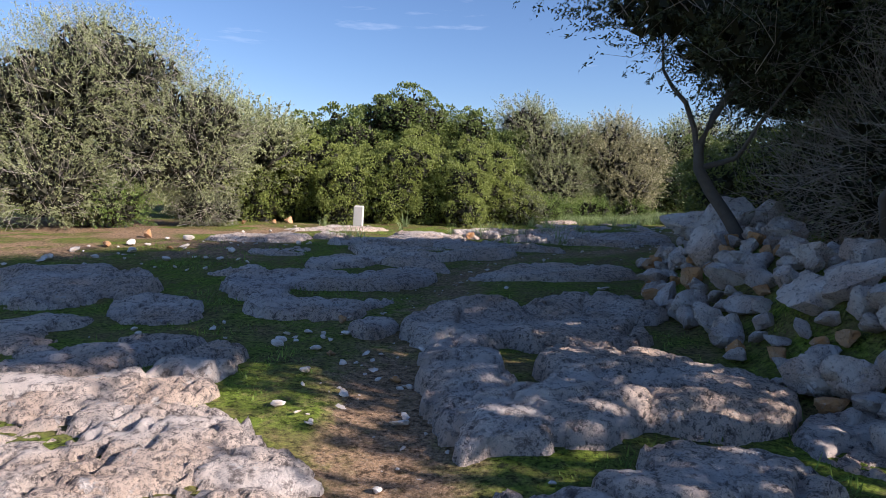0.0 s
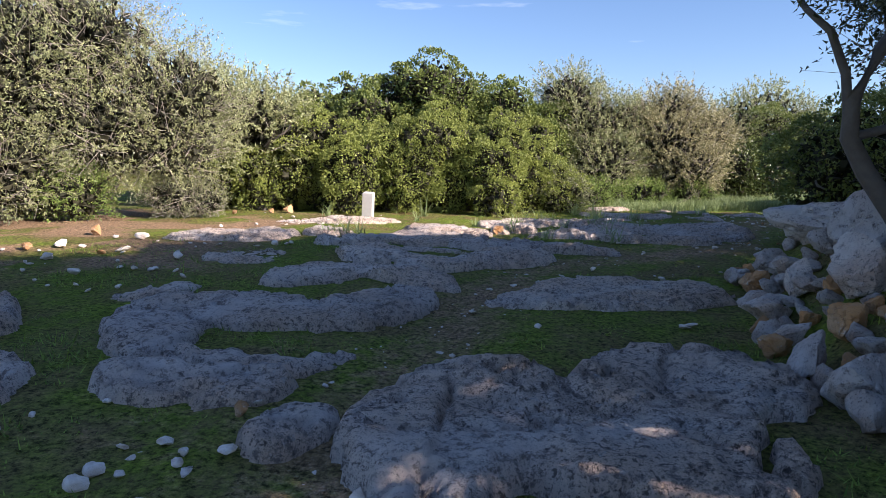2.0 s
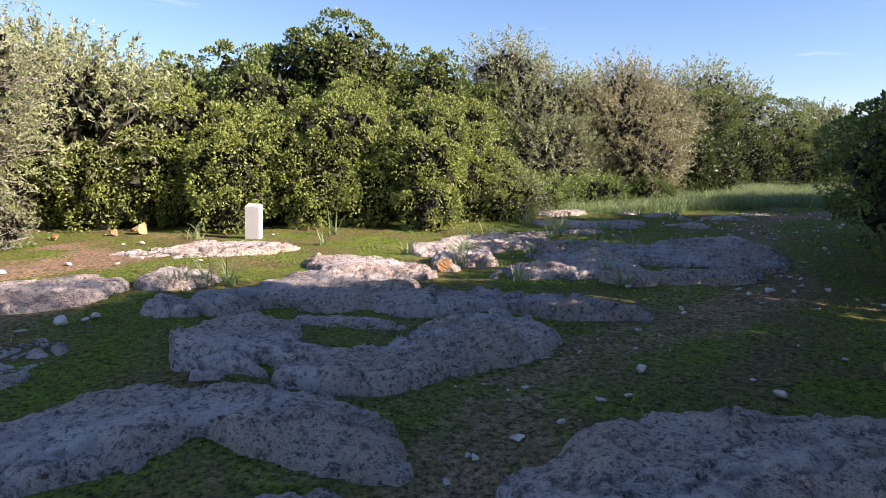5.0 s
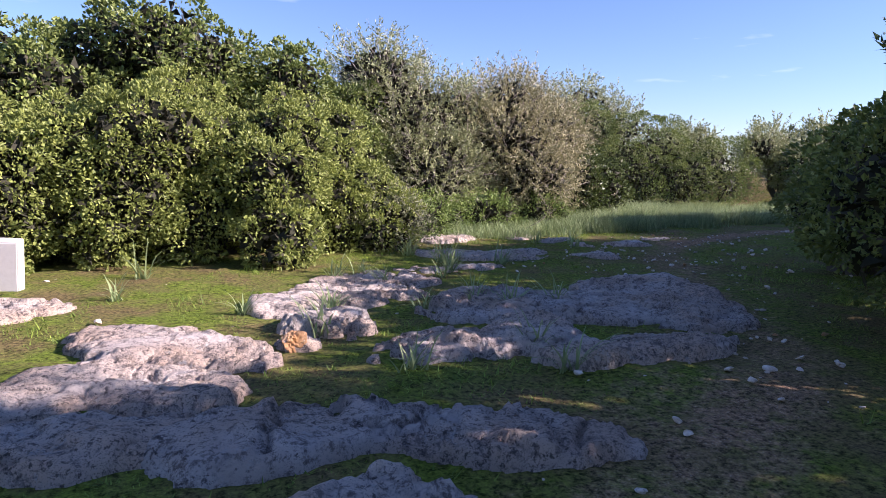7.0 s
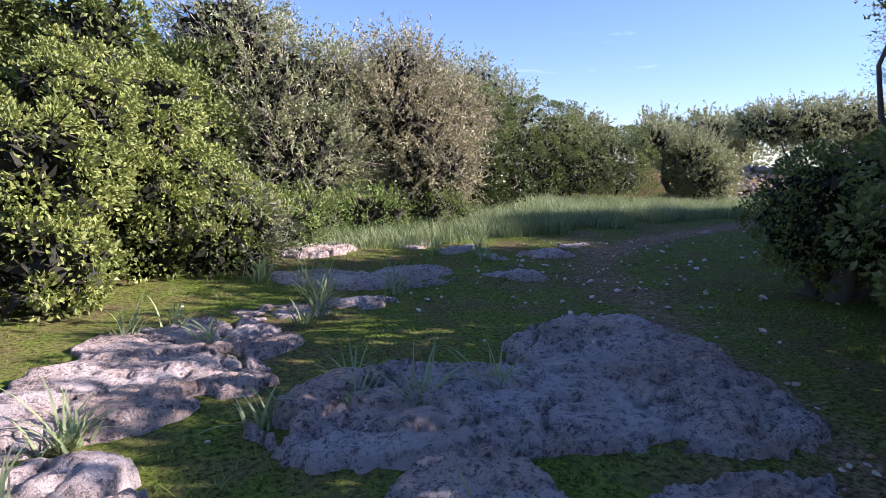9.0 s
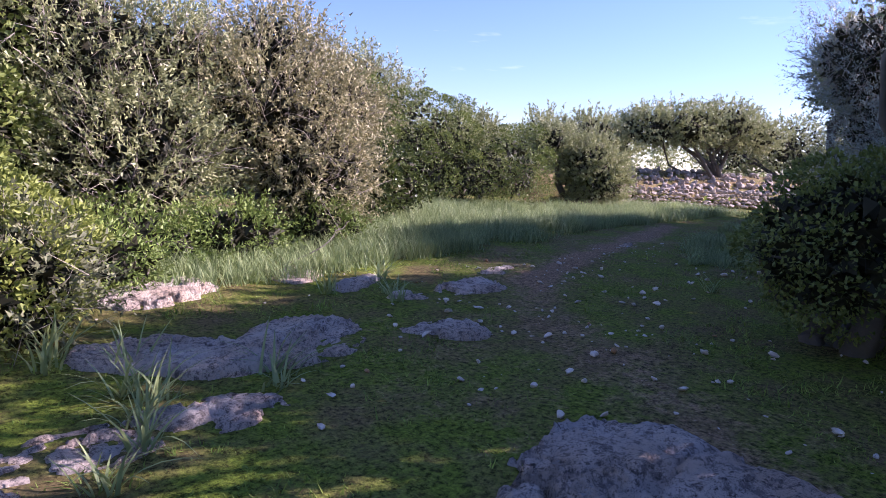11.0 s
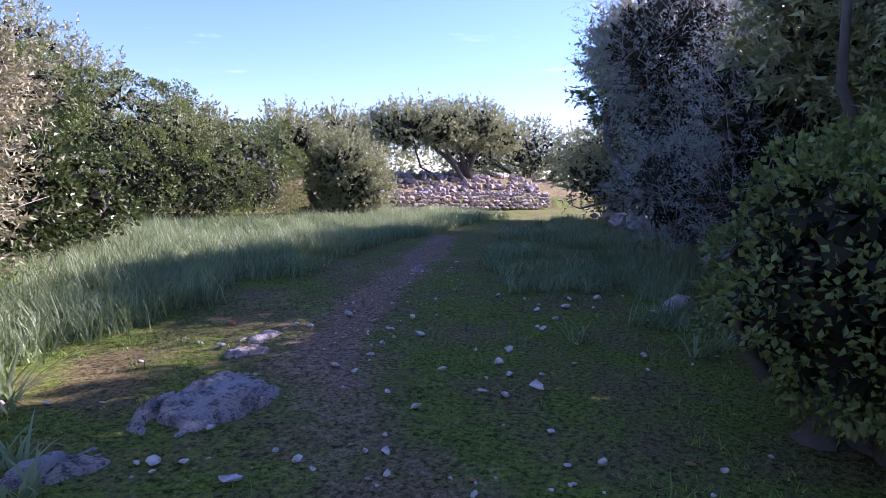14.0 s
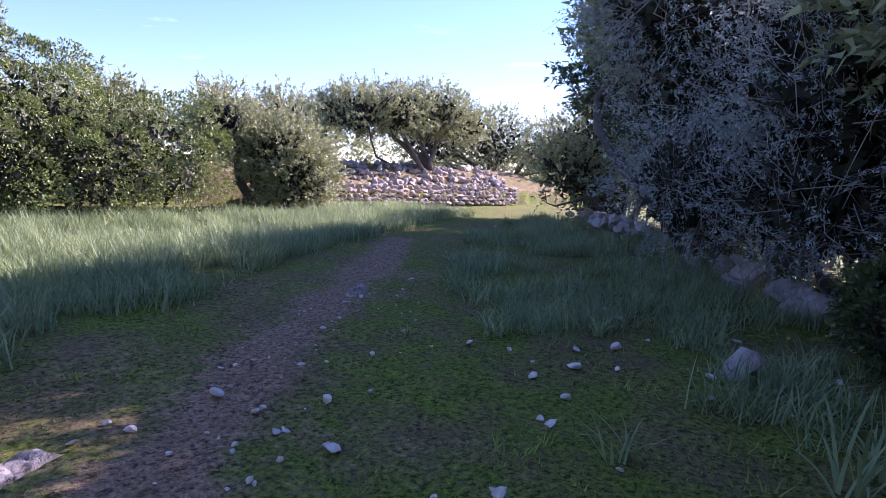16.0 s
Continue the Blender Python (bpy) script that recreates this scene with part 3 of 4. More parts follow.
BOULDERS = [stone_mesh("boulder", 20 + k, STONE, 4, 0.8) for k in range(7)]
SMALL_BOULDERS = [stone_mesh("boulder", 20 + k, STONE, 3, 0.75) for k in range(9)]
RUSTS = [stone_mesh("boulder", 40 + k, RUST, 4, 0.8) for k in range(2)]
PEBBLES = [stone_mesh("stone", 60 + k, PEBBLE, 2, 0.42) for k in range(6)]
FAR_BLOCKS = [stone_mesh("boulder", 20 + k, WALLSTONE, 3, 0.8) for k in range(7)]
RUST_PEBBLES = [stone_mesh("stone", 80 + k, RUST, 2, 0.6) for k in range(2)]
STONE_RNG = np.random.default_rng(5)


def stone(x, y, size, rust=False, boulder=False, lift=0.0, label="", name="", group=""):
    rng = STONE_RNG
    pool = (RUSTS if rust else BOULDERS) if boulder else (RUST_PEBBLES if rust else PEBBLES)
    if boulder and size < 0.4 and not rust:
        pool = SMALL_BOULDERS
    if boulder and x > 13:
        pool = FAR_BLOCKS
    me = pool[rng.integers(len(pool))]
    ob = new(name or ("boulder" if boulder else "stone"), me)
    k = size * rng.uniform(1.0, 1.45, 3)
    tilt = rng.uniform(-25, 25, 2)
    ob.matrix_basis = pose(x, y, gz(x, y) + lift + 0.26 * size, tilt[0], tilt[1], rng.uniform(0, 360)) @ Matrix.Diagonal((*k, 1))
    return tagged(ob, label or ("rust-orange stained limestone block" if rust else "pale grey limestone block in a rubble heap" if boulder else "small pale limestone lying on the turf"), "rock" if boulder else "stone", group or ("rubble heap blocks" if boulder else "loose stones"))


def rubble_heap():
    rng = np.random.default_rng(12)
    taken = []
    big = [(4.1, 10.3, 1.1), (3.9, 9.2, 0.9), (4.7, 9.4, 0.9), (3.4, 8.1, 0.6), (3.15, 7.0, 0.45), (2.62, 6.55, 0.34), (2.95, 6.2, 0.38), (3.35, 5.2, 0.6), (3.25, 4.35, 0.5), (3.9, 4.7, 0.7)]
    for x, y, s in big:
        stone(x, y, s, boulder=True, label="large pale limestone boulder beside the rubble heap")
        taken.append((x, y, s))
    for _ in range(4000):
        t = rng.random()
        x, y = rng.uniform(2.5, 5.4), rng.uniform(3.4, 11.2)
        d = float(along(np.array([x]), np.array([y]), HEAP)[0])
        if d > 1.35:
            continue
        s = 0.2 + 0.36 * rng.random() ** 1.5
        if any(math.hypot(x - a, y - b) < 0.31 * (s + c) for a, b, c in taken):
            continue
        taken.append((x, y, s))
        stone(x, y, s, rust=rng.random() < 0.14, boulder=True, lift=0.02)
    # small stones wedged in the gaps
    for _ in range(3000):
        x, y, s = rng.uniform(2.4, 5.2), rng.uniform(3.3, 10.8), rng.uniform(0.12, 0.2)
        near = min(math.hypot(x - a, y - b) - 0.36 * c for a, b, c in taken)
        if float(along(np.array([x]), np.array([y]), HEAP)[0]) < 1.5 and near > 0.02 and len(taken) < 330:
            taken.append((x, y, s))
            stone(x, y, s, rust=rng.random() < 0.16, boulder=True, label="small pale limestone wedged in the rubble heap")


rubble_heap()


def on_slab(x, y):
    return bool(lobe_field(np.array([x]), np.array([y]), SLABS)[0] > 0.0)


def scatter_stones():
    rng = np.random.default_rng(31)
    n = 0
    # (x range, y range, count, size)
    for x0, x1, y0, y1, count, lo, hi in ((-1.1, 0.3, 2.6, 6.0, 45, 0.05, 0.13), (-3.2, -0.6, 5.2, 7.2, 25, 0.06, 0.16), (-6.5, -2.6, 9.2, 13.2, 55, 0.08, 0.26), (0, 2.6, 8.0, 11.5, 14, 0.06, 0.14),
                                          (2.6, 6, 12.5, 16, 22, 0.05, 0.13), (4, 9, 17.2, 21, 55, 0.05, 0.13), (6.5, 11, 19.5, 23, 40, 0.05, 0.13), (9.5, 15, 18.5, 21.5, 22, 0.06, 0.16), (-5, 0, 13.5, 17.5, 18, 0.06, 0.16)):
        for _ in range(count):
            x, y = rng.uniform(x0, x1), rng.uniform(y0, y1)
            if on_slab(x, y):
                continue
            stone(x, y, lo + (hi - lo) * rng.random() ** 2, rust=rng.random() < 0.06)
    for x, y, s in ((-4.5, 18.6, 0.36), (-4.9, 18.4, 0.2), (-6.2, 13.3, 0.3), (-5.6, 17.9, 0.2), (0.62, 15.0, 0.3)):
        stone(x, y, s, rust=True, boulder=True, label="sunlit rust-orange limestone block", group="loose stones")
    stone(12.86, 19.34, 0.34, boulder=True, label="pale flat limestone block lying in grass", group="loose stones")
    for x, y, s in ((17.42, 19.37, 0.6), (16.3, 18.6, 0.5), (18.3, 18.2, 0.5)):
        stone(x, y, s, boulder=True, label="pale limestone block half sunk in grass", group="loose stones")
    for x, y, s in ((9.68, 22.3, 0.13), (9.41, 22.38, 0.11), (10.33, 22.3, 0.18), (9.59, 21.89, 0.08), (10.94, 21.54, 0.1), (9.84, 21.69, 0.08), (10.09, 21.62, 0.11), (12.41, 21.45, 0.15),
                    (13.05, 20.3, 0.18), (12.74, 20.58, 0.15), (11.56, 20.36, 0.15), (12.09, 19.47, 0.14), (10.67, 19.83, 0.1), (9.57, 21.35, 0.09), (5.32, 18.77, 0.14), (5.72, 18.37, 0.14),
                    (6.14, 18.24, 0.12), (7.76, 18.19, 0.13), (6.86, 16.69, 0.17), (4.02, 18.51, 0.1), (7.64, 20.12, 0.09), (7.74, 18.16, 0.15), (5.84, 20.58, 0.12)):
        stone(x, y, 0.72 * s, label="small pale limestone lying beside the path")


scatter_stones()


def gravel():
    """Small bits of limestone trodden into the path and the turf beside it."""
    rng = np.random.default_rng(33)
    n = 5200
    x, y = rng.uniform(-5.5, 15, n), 2.4 + 21 * rng.random(n)
    d = along(x, y, TRACK)
    ok = (rng.random(n) < 0.04 + 0.75 * sstep(1.6, 0.2, d)) & (fbm(x * 1.4, y * 1.4 + 6) > 0.40) & (lobe_field(x, y, SLABS) < -0.02)
    x, y = x[ok], y[ok]
    z, verts, faces, off = ground_z(x, y), [], [], 0
    for k in range(len(x)):
        me, size = PEBBLES[k % len(PEBBLES)], 0.025 + 0.07 * rng.random() ** 2.5
        co = np.zeros(len(me.vertices) * 3)
        me.vertices.foreach_get("co", co)
        m = pose(x[k], y[k], z[k] + 0.1 * size, rng.uniform(-20, 20), rng.uniform(-20, 20), rng.uniform(0, 360))
        verts.append((co.reshape(-1, 3) * size * rng.uniform(0.8, 1.5, 3)) @ np.array(m.to_3x3()).T + np.array(m.translation))
        idx = np.zeros(len(me.polygons) * 3, np.int32)
        me.polygons.foreach_get("vertices", idx)
        faces.append(idx.reshape(-1, 3) + off)
        off += len(verts[-1])
    tagged(new("gravel", mesh_from("gravel", np.concatenate(verts), np.concatenate(faces), PEBBLE, False)), "small pale limestone bits trodden into the path", "gravel", kind="stuff")


gravel()


# ---- dry-stone wall and terrace ----
def dry_stone_wall():
    rng = np.random.default_rng(45)
    top = tagged(new("dry_stone_wall"), "low dry-stone wall of pale limestone rubble", "wall", kind="structure")
    top.location = (29.5, 30.4, 0)
    meshes = [stone_mesh("wall_stone", 100 + k, WALLSTONE, 2, 0.85) for k in range(6)]
    (ax, ay), (bx, by) = WALL_LINE[0], WALL_LINE[-1]
    run = math.hypot(bx - ax, by - ay)
    ux, uy = (bx - ax) / run, (by - ay) / run
    h, row = 0.06, 0
    while h < 0.72:
        s = 0.0
        tall = rng.uniform(0.13, 0.19)
        while s < run:
            w = rng.uniform(0.18, 0.36)
            x, y = ax + ux * (s + w / 2), ay + uy * (s + w / 2)
            base = np.interp(y, [20, 30, 60], [0.2, 0.3, 0.5])
            ob = part("wall_stone", meshes[rng.integers(len(meshes))], top)
            ob.matrix_basis = pose(x - 29.5 + rng.normal() * 0.02 + 0.06 * row * 0.287, y - 30.4 + rng.normal() * 0.03 + 0.06 * row * 0.958, base + h + tall / 2 + rng.normal() * 0.015, rng.uniform(-14, 14), rng.uniform(-14, 14), math.degrees(math.atan2(uy, ux)) + rng.uniform(-12, 12)) @ Matrix.Diagonal((w * 1.35, 0.42, tall * 1.75, 1))
            s += w
        h += tall * 0.95
        row += 1
    verts, faces, off = [], [], 0
    for _ in range(420):
        s, d = rng.uniform(0.3, run + 1.5), 0.3 + 3.4 * rng.random()
        x, y = ax + ux * s + 0.287 * d, ay + uy * s + 0.958 * d
        me, size = meshes[rng.integers(len(meshes))], rng.uniform(0.16, 0.45)
        m = pose(x, y, gz(x, y) + 0.2 * size, rng.uniform(-30, 30), rng.uniform(-30, 30), rng.uniform(0, 360))
        co = np.zeros(len(me.vertices) * 3)
        me.vertices.foreach_get("co", co)
        co = co.reshape(-1, 3) * (size * rng.uniform(0.9, 1.5, 3))
        verts.append(co @ np.array(m.to_3x3()).T + np.array(m.translation))
        idx = np.zeros(len(me.polygons) * 3, np.int32)
        me.polygons.foreach_get("vertices", idx)
        faces.append(idx.reshape(-1, 3) + off)
        off += len(co)
    rubble = mesh_from("terrace_rubble", np.concatenate(verts), np.concatenate(faces), WALLSTONE, False)
    tagged(new("terrace_rubble", rubble), "sunlit pale limestone rubble heaped behind the wall", "rubble", kind="stuff")
    for k in range(24):
        t = rng.random()
        stone(23.6 + 4.6 * t + rng.normal() * 0.3, 21.6 + 2.6 * t + rng.normal() * 0.35, rng.uniform(0.3, 0.6), boulder=True, lift=rng.uniform(0, 0.25), label="grey limestone rubble under the olive", group="rubble under the olive")
    for k in range(16):
        t = rng.random()
        stone(14.6 + 6.5 * t, 18.3 + 1.4 * t + rng.normal() * 0.25, rng.uniform(0.25, 0.6), boulder=True, label="grey limestone rubble under the olive", group="rubble under the olive")


dry_stone_wall()


# ---- marker post ----
def marker_post(x, y):
    bm = bmesh.new()
    bmesh.ops.create_cube(bm, size=1.0)
    for v in bm.verts:
        v.co = Vector((v.co.x * 0.26, v.co.y * 0.16, 0.60 * v.co.z + 0.28))
    top = [v for v in bm.verts if v.co.z > 0.4]
    for v in top:
        v.co.z += 0.02 if v.co.y > 0 else -0.02
    bmesh.ops.bevel(bm, geom=list(bm.edges), offset=0.012, segments=2, affect="EDGES")
    me = bpy.data.meshes.new("marker_post")
    bm.to_mesh(me)
    bm.free()
    me.materials.append(POST)
    ob = tagged(new("marker_post", me), "squat pale stone marker post with a chamfered top", "post")
    ob.matrix_basis = pose(x, y, gz(x, y), 0, 2, -9)


marker_post(-2.42, 18.05)


# ---- plants ----
def far_woods():
    rng = np.random.default_rng(90)
    n = 1000
    a = np.radians(rng.uniform(-75, 165, n))
    d = rng.uniform(44, 62, n)
    top = 3.0 + 1.6 * fbm(a * 9, d * 0.0 + 2.0)
    c = np.stack([8 + d * np.sin(a), 14 + d * np.cos(a), 0.3 + top * rng.random(n) ** 0.6], 1)
    k = 36
    off = unit(rng.normal(size=(n, k, 3))) * (0.9 * rng.random((n, k, 1)) ** 0.4)
    base = (c[:, None] + off).reshape(-1, 3)
    m = len(base)
    me = leaf_mesh("far_woods", base, off.reshape(-1, 3) + rng.normal(size=(m, 3)) * 0.4, rng.uniform(0.3, 0.55, m), rng.uniform(0.15, 0.28, m), OLIVE_LEAF)
    tagged(new("far_woods", me), "distant belt of wild olive scrub", "trees", kind="stuff")


far_woods()
def ball(x, y, z, r, s=0.85):
    return (x, y, z, r, r, r * s)


def lumpy(r, h, seed, bumps=10):
    """Lobes of an uneven bush: a core with smaller lumps round and on top of it."""
    rng = np.random.default_rng(seed)
    out = [(0, 0, h * 0.5, r * 0.8, r * 0.8, h * 0.5)]
    for _ in range(bumps):
        a, up = rng.uniform(0, 6.283), rng.uniform(0.12, 0.95)
        d = r * rng.uniform(0.55, 0.95) * math.sqrt(max(0.1, 1.05 - up * up))
        s = r * rng.uniform(0.28, 0.52)
        out.append((d * math.cos(a), d * math.sin(a), max(0.3, h * up - 0.2), s, s, s * rng.uniform(0.8, 1.1)))
    return out


# wild olives and evergreen bushes round the clearing
plant("olive_tree", -9.3, 15.9, [ball(0, 0, 2.9, 2.7), ball(1.9, 0.1, 2.0, 1.9), ball(-2, -0.5, 2.6, 2.3), ball(0.4, 0.5, 4.2, 1.7), ball(2.9, 0.5, 1.7, 1.7), ball(3.1, 0.3, 2.6, 1.7), ball(1.7, 0, 3.6, 1.8), ball(0.2, -1.0, 1.1, 1.8), ball(-2.4, -1.4, 1.1, 1.8)], "olive", OLIVE_LEAF, "sunlit bushy wild olive with grey-green leaves", count=5400, size=0.052, seed=1, twig=0.3)
plant("olive_tree", -5.6, 19.6, [ball(0, 0, 2.2, 1.7), ball(-1.2, 0.3, 2.6, 1.6)], "olive", OLIVE_LEAF, "brownish wild olive behind the clearing", count=1000, size=0.09, seed=2, twig=0.3)
plant("olive_tree", -14.5, 13.5, [ball(0, 0, 2.4, 2.6), ball(1, 1, 3.4, 1.8)], "olive", OLIVE_LEAF, "bushy wild olive at the clearing's edge", count=700, size=0.15, seed=3)
for _k, (_x, _y, _r, _h) in enumerate(((-5.9, 20.4, 1.5, 1.9), (-4.3, 20.7, 1.7, 2.5), (-2.7, 20.5, 1.6, 2.2), (-1.3, 21.2, 1.7, 2.75), (0.1, 21.1, 1.6, 2.3), (1.3, 22.2, 1.5, 2.0), (1.0, 22.9, 1.6, 2.6))):
    plant("mastic_bush", _x, _y, lumpy(_r * 1.15, _h, 400 + _k, 18), "puff", MASTIC_LEAF, "sunlit dense mastic bush with yellow-green leaves", "bush", count=300, leaves=210, size=0.055, puff=0.24, seed=10 + _k, low=0.05)
for _k, (_x, _y, _r, _h) in enumerate(((-5.0, 22.9, 1.9, 3.3), (-3.3, 23.2, 1.8, 3.9), (-1.5, 23.5, 1.9, 4.4), (0.4, 24.3, 1.7, 3.9), (-7.2, 22.5, 1.8, 2.9), (2.0, 25.0, 1.6, 3.3))):
    plant("evergreen_bush", _x, _y, lumpy(_r * 1.1, _h, 420 + _k, 20), "puff", EVERGREEN_LEAF, "tall green evergreen bush in the hedge", "bush", count=230, leaves=170, size=0.08, puff=0.33, seed=20 + _k, low=0.05)
plant("olive_tree", 3.7, 25.9, [ball(0, 0, 2.6, 2.0), ball(-0.6, 0, 3.6, 1.5), ball(0.6, -0.6, 1.4, 1.8), ball(-1.2, -0.3, 1.6, 1.5), ball(1.4, 0, 2.7, 1.5)], "olive", OLIVE_LEAF, "sunlit wild olive with silvery leaves and dark base", count=2500, size=0.075, seed=31, twig=0.4)
plant("olive_tree", 6.5, 25.9, [ball(0, 0, 2.2, 1.8), ball(0.2, 0.2, 3.1, 1.4), ball(0.7, -0.5, 1.3, 1.5), ball(-1.0, 0.2, 2.3, 1.5), ball(1.3, 0.4, 2.4, 1.5)], "olive", DRY_LEAF, "half-dry wild olive with straw-coloured twigs", count=2300, size=0.075, seed=32, twig=0.3)
plant("olive_tree", 14.0, 36.2, [ball(0, 0, 3.7, 2.4), ball(-1.8, -0.6, 3.2, 2.1), ball(1.7, 0.4, 3.2, 2.1), ball(0, -0.5, 1.8, 2.2)], "olive", OLIVE_LEAF, "wild olive behind the tall grass", count=1400, size=0.1, seed=33, twig=0.2)
plant("mastic_bush", 15.4, 33.4, [ball(0, 0, 1.9, 2.1, 0.9), ball(-2.2, 1.2, 2.4, 1.9, 0.95), ball(2.2, -1.9, 1.3, 1.6), ball(-1.3, -0.7, 1.1, 1.9), ball(0.8, -1.4, 0.9, 1.6)], "puff", EVERGREEN_LEAF, "wide dark mastic mound at the edge of tall grass", "bush", count=240, leaves=560, size=0.062, seed=34, puff=0.62, low=0.05)
plant("evergreen_bush", 9.6, 28.4, [ball(0, 0, 1.1, 1.4), ball(1.5, 0.6, 0.9, 1.2)], "puff", DARK_LEAF, "low dark green evergreen bush", "bush", count=220, leaves=110, size=0.09, seed=35, low=0.05)
plant("olive_tree", 21.9, 31.6, [ball(0, 0, 1.6, 1.6), ball(0.3, -0.4, 1.0, 1.5), ball(-1.5, 0.6, 2.4, 1.1), ball(0.5, 0.2, 1.9, 1.0)], "olive", OLIVE_LEAF, "rounded wild olive beside the dry-stone wall", count=1500, size=0.1, seed=36, twig=0.2)
plant("olive_tree", 19.5, 36.5, [ball(0, 0, 1.9, 2.2), ball(1, 0, 2.5, 1.4)], "olive", OLIVE_LEAF, "distant wild olive above the mastic", count=900, size=0.13, seed=37)
plant("olive_tree", 33.0, 32.5, [ball(0, 0, 2.5, 2.3, 0.6), ball(-2.6, 0.6, 2.2, 2.2, 0.62), ball(2.4, -0.4, 2.1, 1.9, 0.6), ball(-4.4, 1.2, 2.0, 1.8, 0.7)], "olive", OLIVE_LEAF, "spreading olive with bare leaning trunks on the terrace", count=1500, size=0.13, seed=38, stems=6, trunk=0.13, low=1.4)
plant("olive_tree", 28.5, 37.0, [ball(0, 0, 1.4, 2.0), ball(2.6, 1, 1.4, 2.0), ball(-2.5, 1, 1.2, 2.0)], "olive", OLIVE_LEAF, "distant wild olives on the terrace", count=1200, size=0.14, seed=39)
plant("olive_tree", 42.0, 33.0, [ball(0, 0, 2.4, 2.6), ball(-2, 3, 2.2, 2.4), ball(1, -3, 2.0, 2.4)], "olive", OLIVE_LEAF, "distant wild olives beyond the wall", count=1100, size=0.15, seed=40)
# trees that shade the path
plant("olive_tree", 4.3, 8.3, [ball(-0.2, 0.2, 3.9, 1.8, 0.7), ball(-1.8, -0.8, 3.3, 1.25, 0.6), ball(-2.7, -1.0, 3.75, 1.1, 0.5), ball(-0.9, -0.5, 2.9, 1.2, 0.6), ball(1.4, 1.2, 3.6, 2.2, 0.7), ball(1.2, -1.8, 3.9, 2.0, 0.7), ball(0.1, 0.5, 2.7, 1.2, 0.8)], "olive", SHADE_LEAF, "overhanging olive tree with shade-darkened leaves rising from the rubble heap", count=3300, size=0.055, seed=50, stems=1, trunk=0.1, twig=0.25, low=1.6, z=0.3)
# Out of view; added to shade the ground left of the start.
plant("olive_tree", 7.0, 4.9, [ball(0, 0, 5.0, 2.2), ball(0, 1.6, 4.6, 2.0), ball(-0.2, -1.7, 4.9, 1.9), ball(-0.3, -2.8, 3.2, 1.5), ball(-0.4, -0.6, 3.2, 1.8)], "olive", SHADE_LEAF, "unseen tall olive added behind the rubble heap for its shade", count=700, size=0.14, seed=49, twig=0.1, low=1.2)
plant("thicket", 5.5, 7.3, [ball(0, 0, 1.9, 1.6, 1.1), ball(0, -1.9, 1.9, 1.6, 1.1), ball(0.3, 1.7, 1.7, 1.5, 1.1), ball(0.3, -0.8, 3.2, 1.7)], "olive", GREY_LEAF, "shaded thicket of bare brown twigs", "bush", count=3200, leaves=5, size=0.055, seed=51, twig=1.0, low=0.3, spread=0.7)
plant("evergreen_bush", 6.6, 14.1, [ball(0, 0, 1.3, 1.5), ball(0.6, -0.8, 1.5, 1.5), ball(1.0, 0.6, 1.6, 1.4)], "puff", EVERGREEN_LEAF, "dark shaded evergreen bush beside the path", "bush", count=260, leaves=210, size=0.06, seed=52, low=0.05)
# Never in view; put here so that its shadow edge falls across the rocks.
plant("olive_tree", 9.6, 13.2, [ball(0, 0, 2.8, 2.2), ball(0, 2, 2.9, 2.0), ball(0, -2.2, 2.8, 2.0), ball(-0.5, -1.5, 3.5, 1.5)], "olive", DARK_LEAF, "tall shaded wild olive, unseen, added behind the bushes for its shade", count=800, size=0.15, seed=53)
plant("evergreen_bush", 9.3, 17.6, [ball(-0.1, 0, 1.0, 1.1), ball(1.2, -0.8, 1.4, 1.4)], "puff", EVERGREEN_LEAF, "low dark shaded shrub beside the path", "bush", count=330, leaves=190, size=0.05, seed=54, low=0.03, puff=0.28)
plant("olive_tree", 11.4, 15.6, [ball(0, 0, 2.6, 1.9), ball(-0.8, 0.5, 1.7, 1.6), ball(0.9, -0.6, 2.9, 1.7), ball(-0.3, 1.5, 3.9, 1.4)], "olive", OLIVE_LEAF, "shaded wild olive beside the path", count=1900, size=0.08, seed=55, twig=0.3)
plant("olive_tree", 17.8, 17.8, [ball(0, 0, 3.3, 2.8), ball(-2.0, 0.6, 2.7, 1.9), ball(0.5, 2.2, 3.0, 2.0), ball(0, -2.0, 3.0, 2.4), ball(-0.4, 2.6, 4.2, 1.9), ball(-2.0, 0.8, 1.5, 1.6), ball(-0.6, 2.2, 1.5, 1.6), ball(-2.6, -1.2, 1.6, 1.5), ball(0.9, 3.2, 3.9, 1.6)], "olive", SILVER_GLARE_LEAF, "large shaded wild olive with bare drooping lower branches", count=4600, size=0.05, seed=56, twig=0.5, low=0.35, trunk=0.1)
plant("olive_tree", 28.8, 23.0, [ball(0, 0, 2.8, 2.5), ball(-1.2, 1.6, 1.6, 1.6), ball(0.4, 1.8, 2.6, 1.7), ball(-2.2, -1.4, 2.6, 2.0)], "olive", OLIVE_LEAF, "wild olive at the end of the grass", count=1300, size=0.12, seed=57, twig=0.3)
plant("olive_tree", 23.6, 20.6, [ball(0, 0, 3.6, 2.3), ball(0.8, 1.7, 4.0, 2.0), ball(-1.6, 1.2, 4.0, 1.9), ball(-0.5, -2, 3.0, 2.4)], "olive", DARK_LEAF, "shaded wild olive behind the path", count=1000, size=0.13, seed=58)
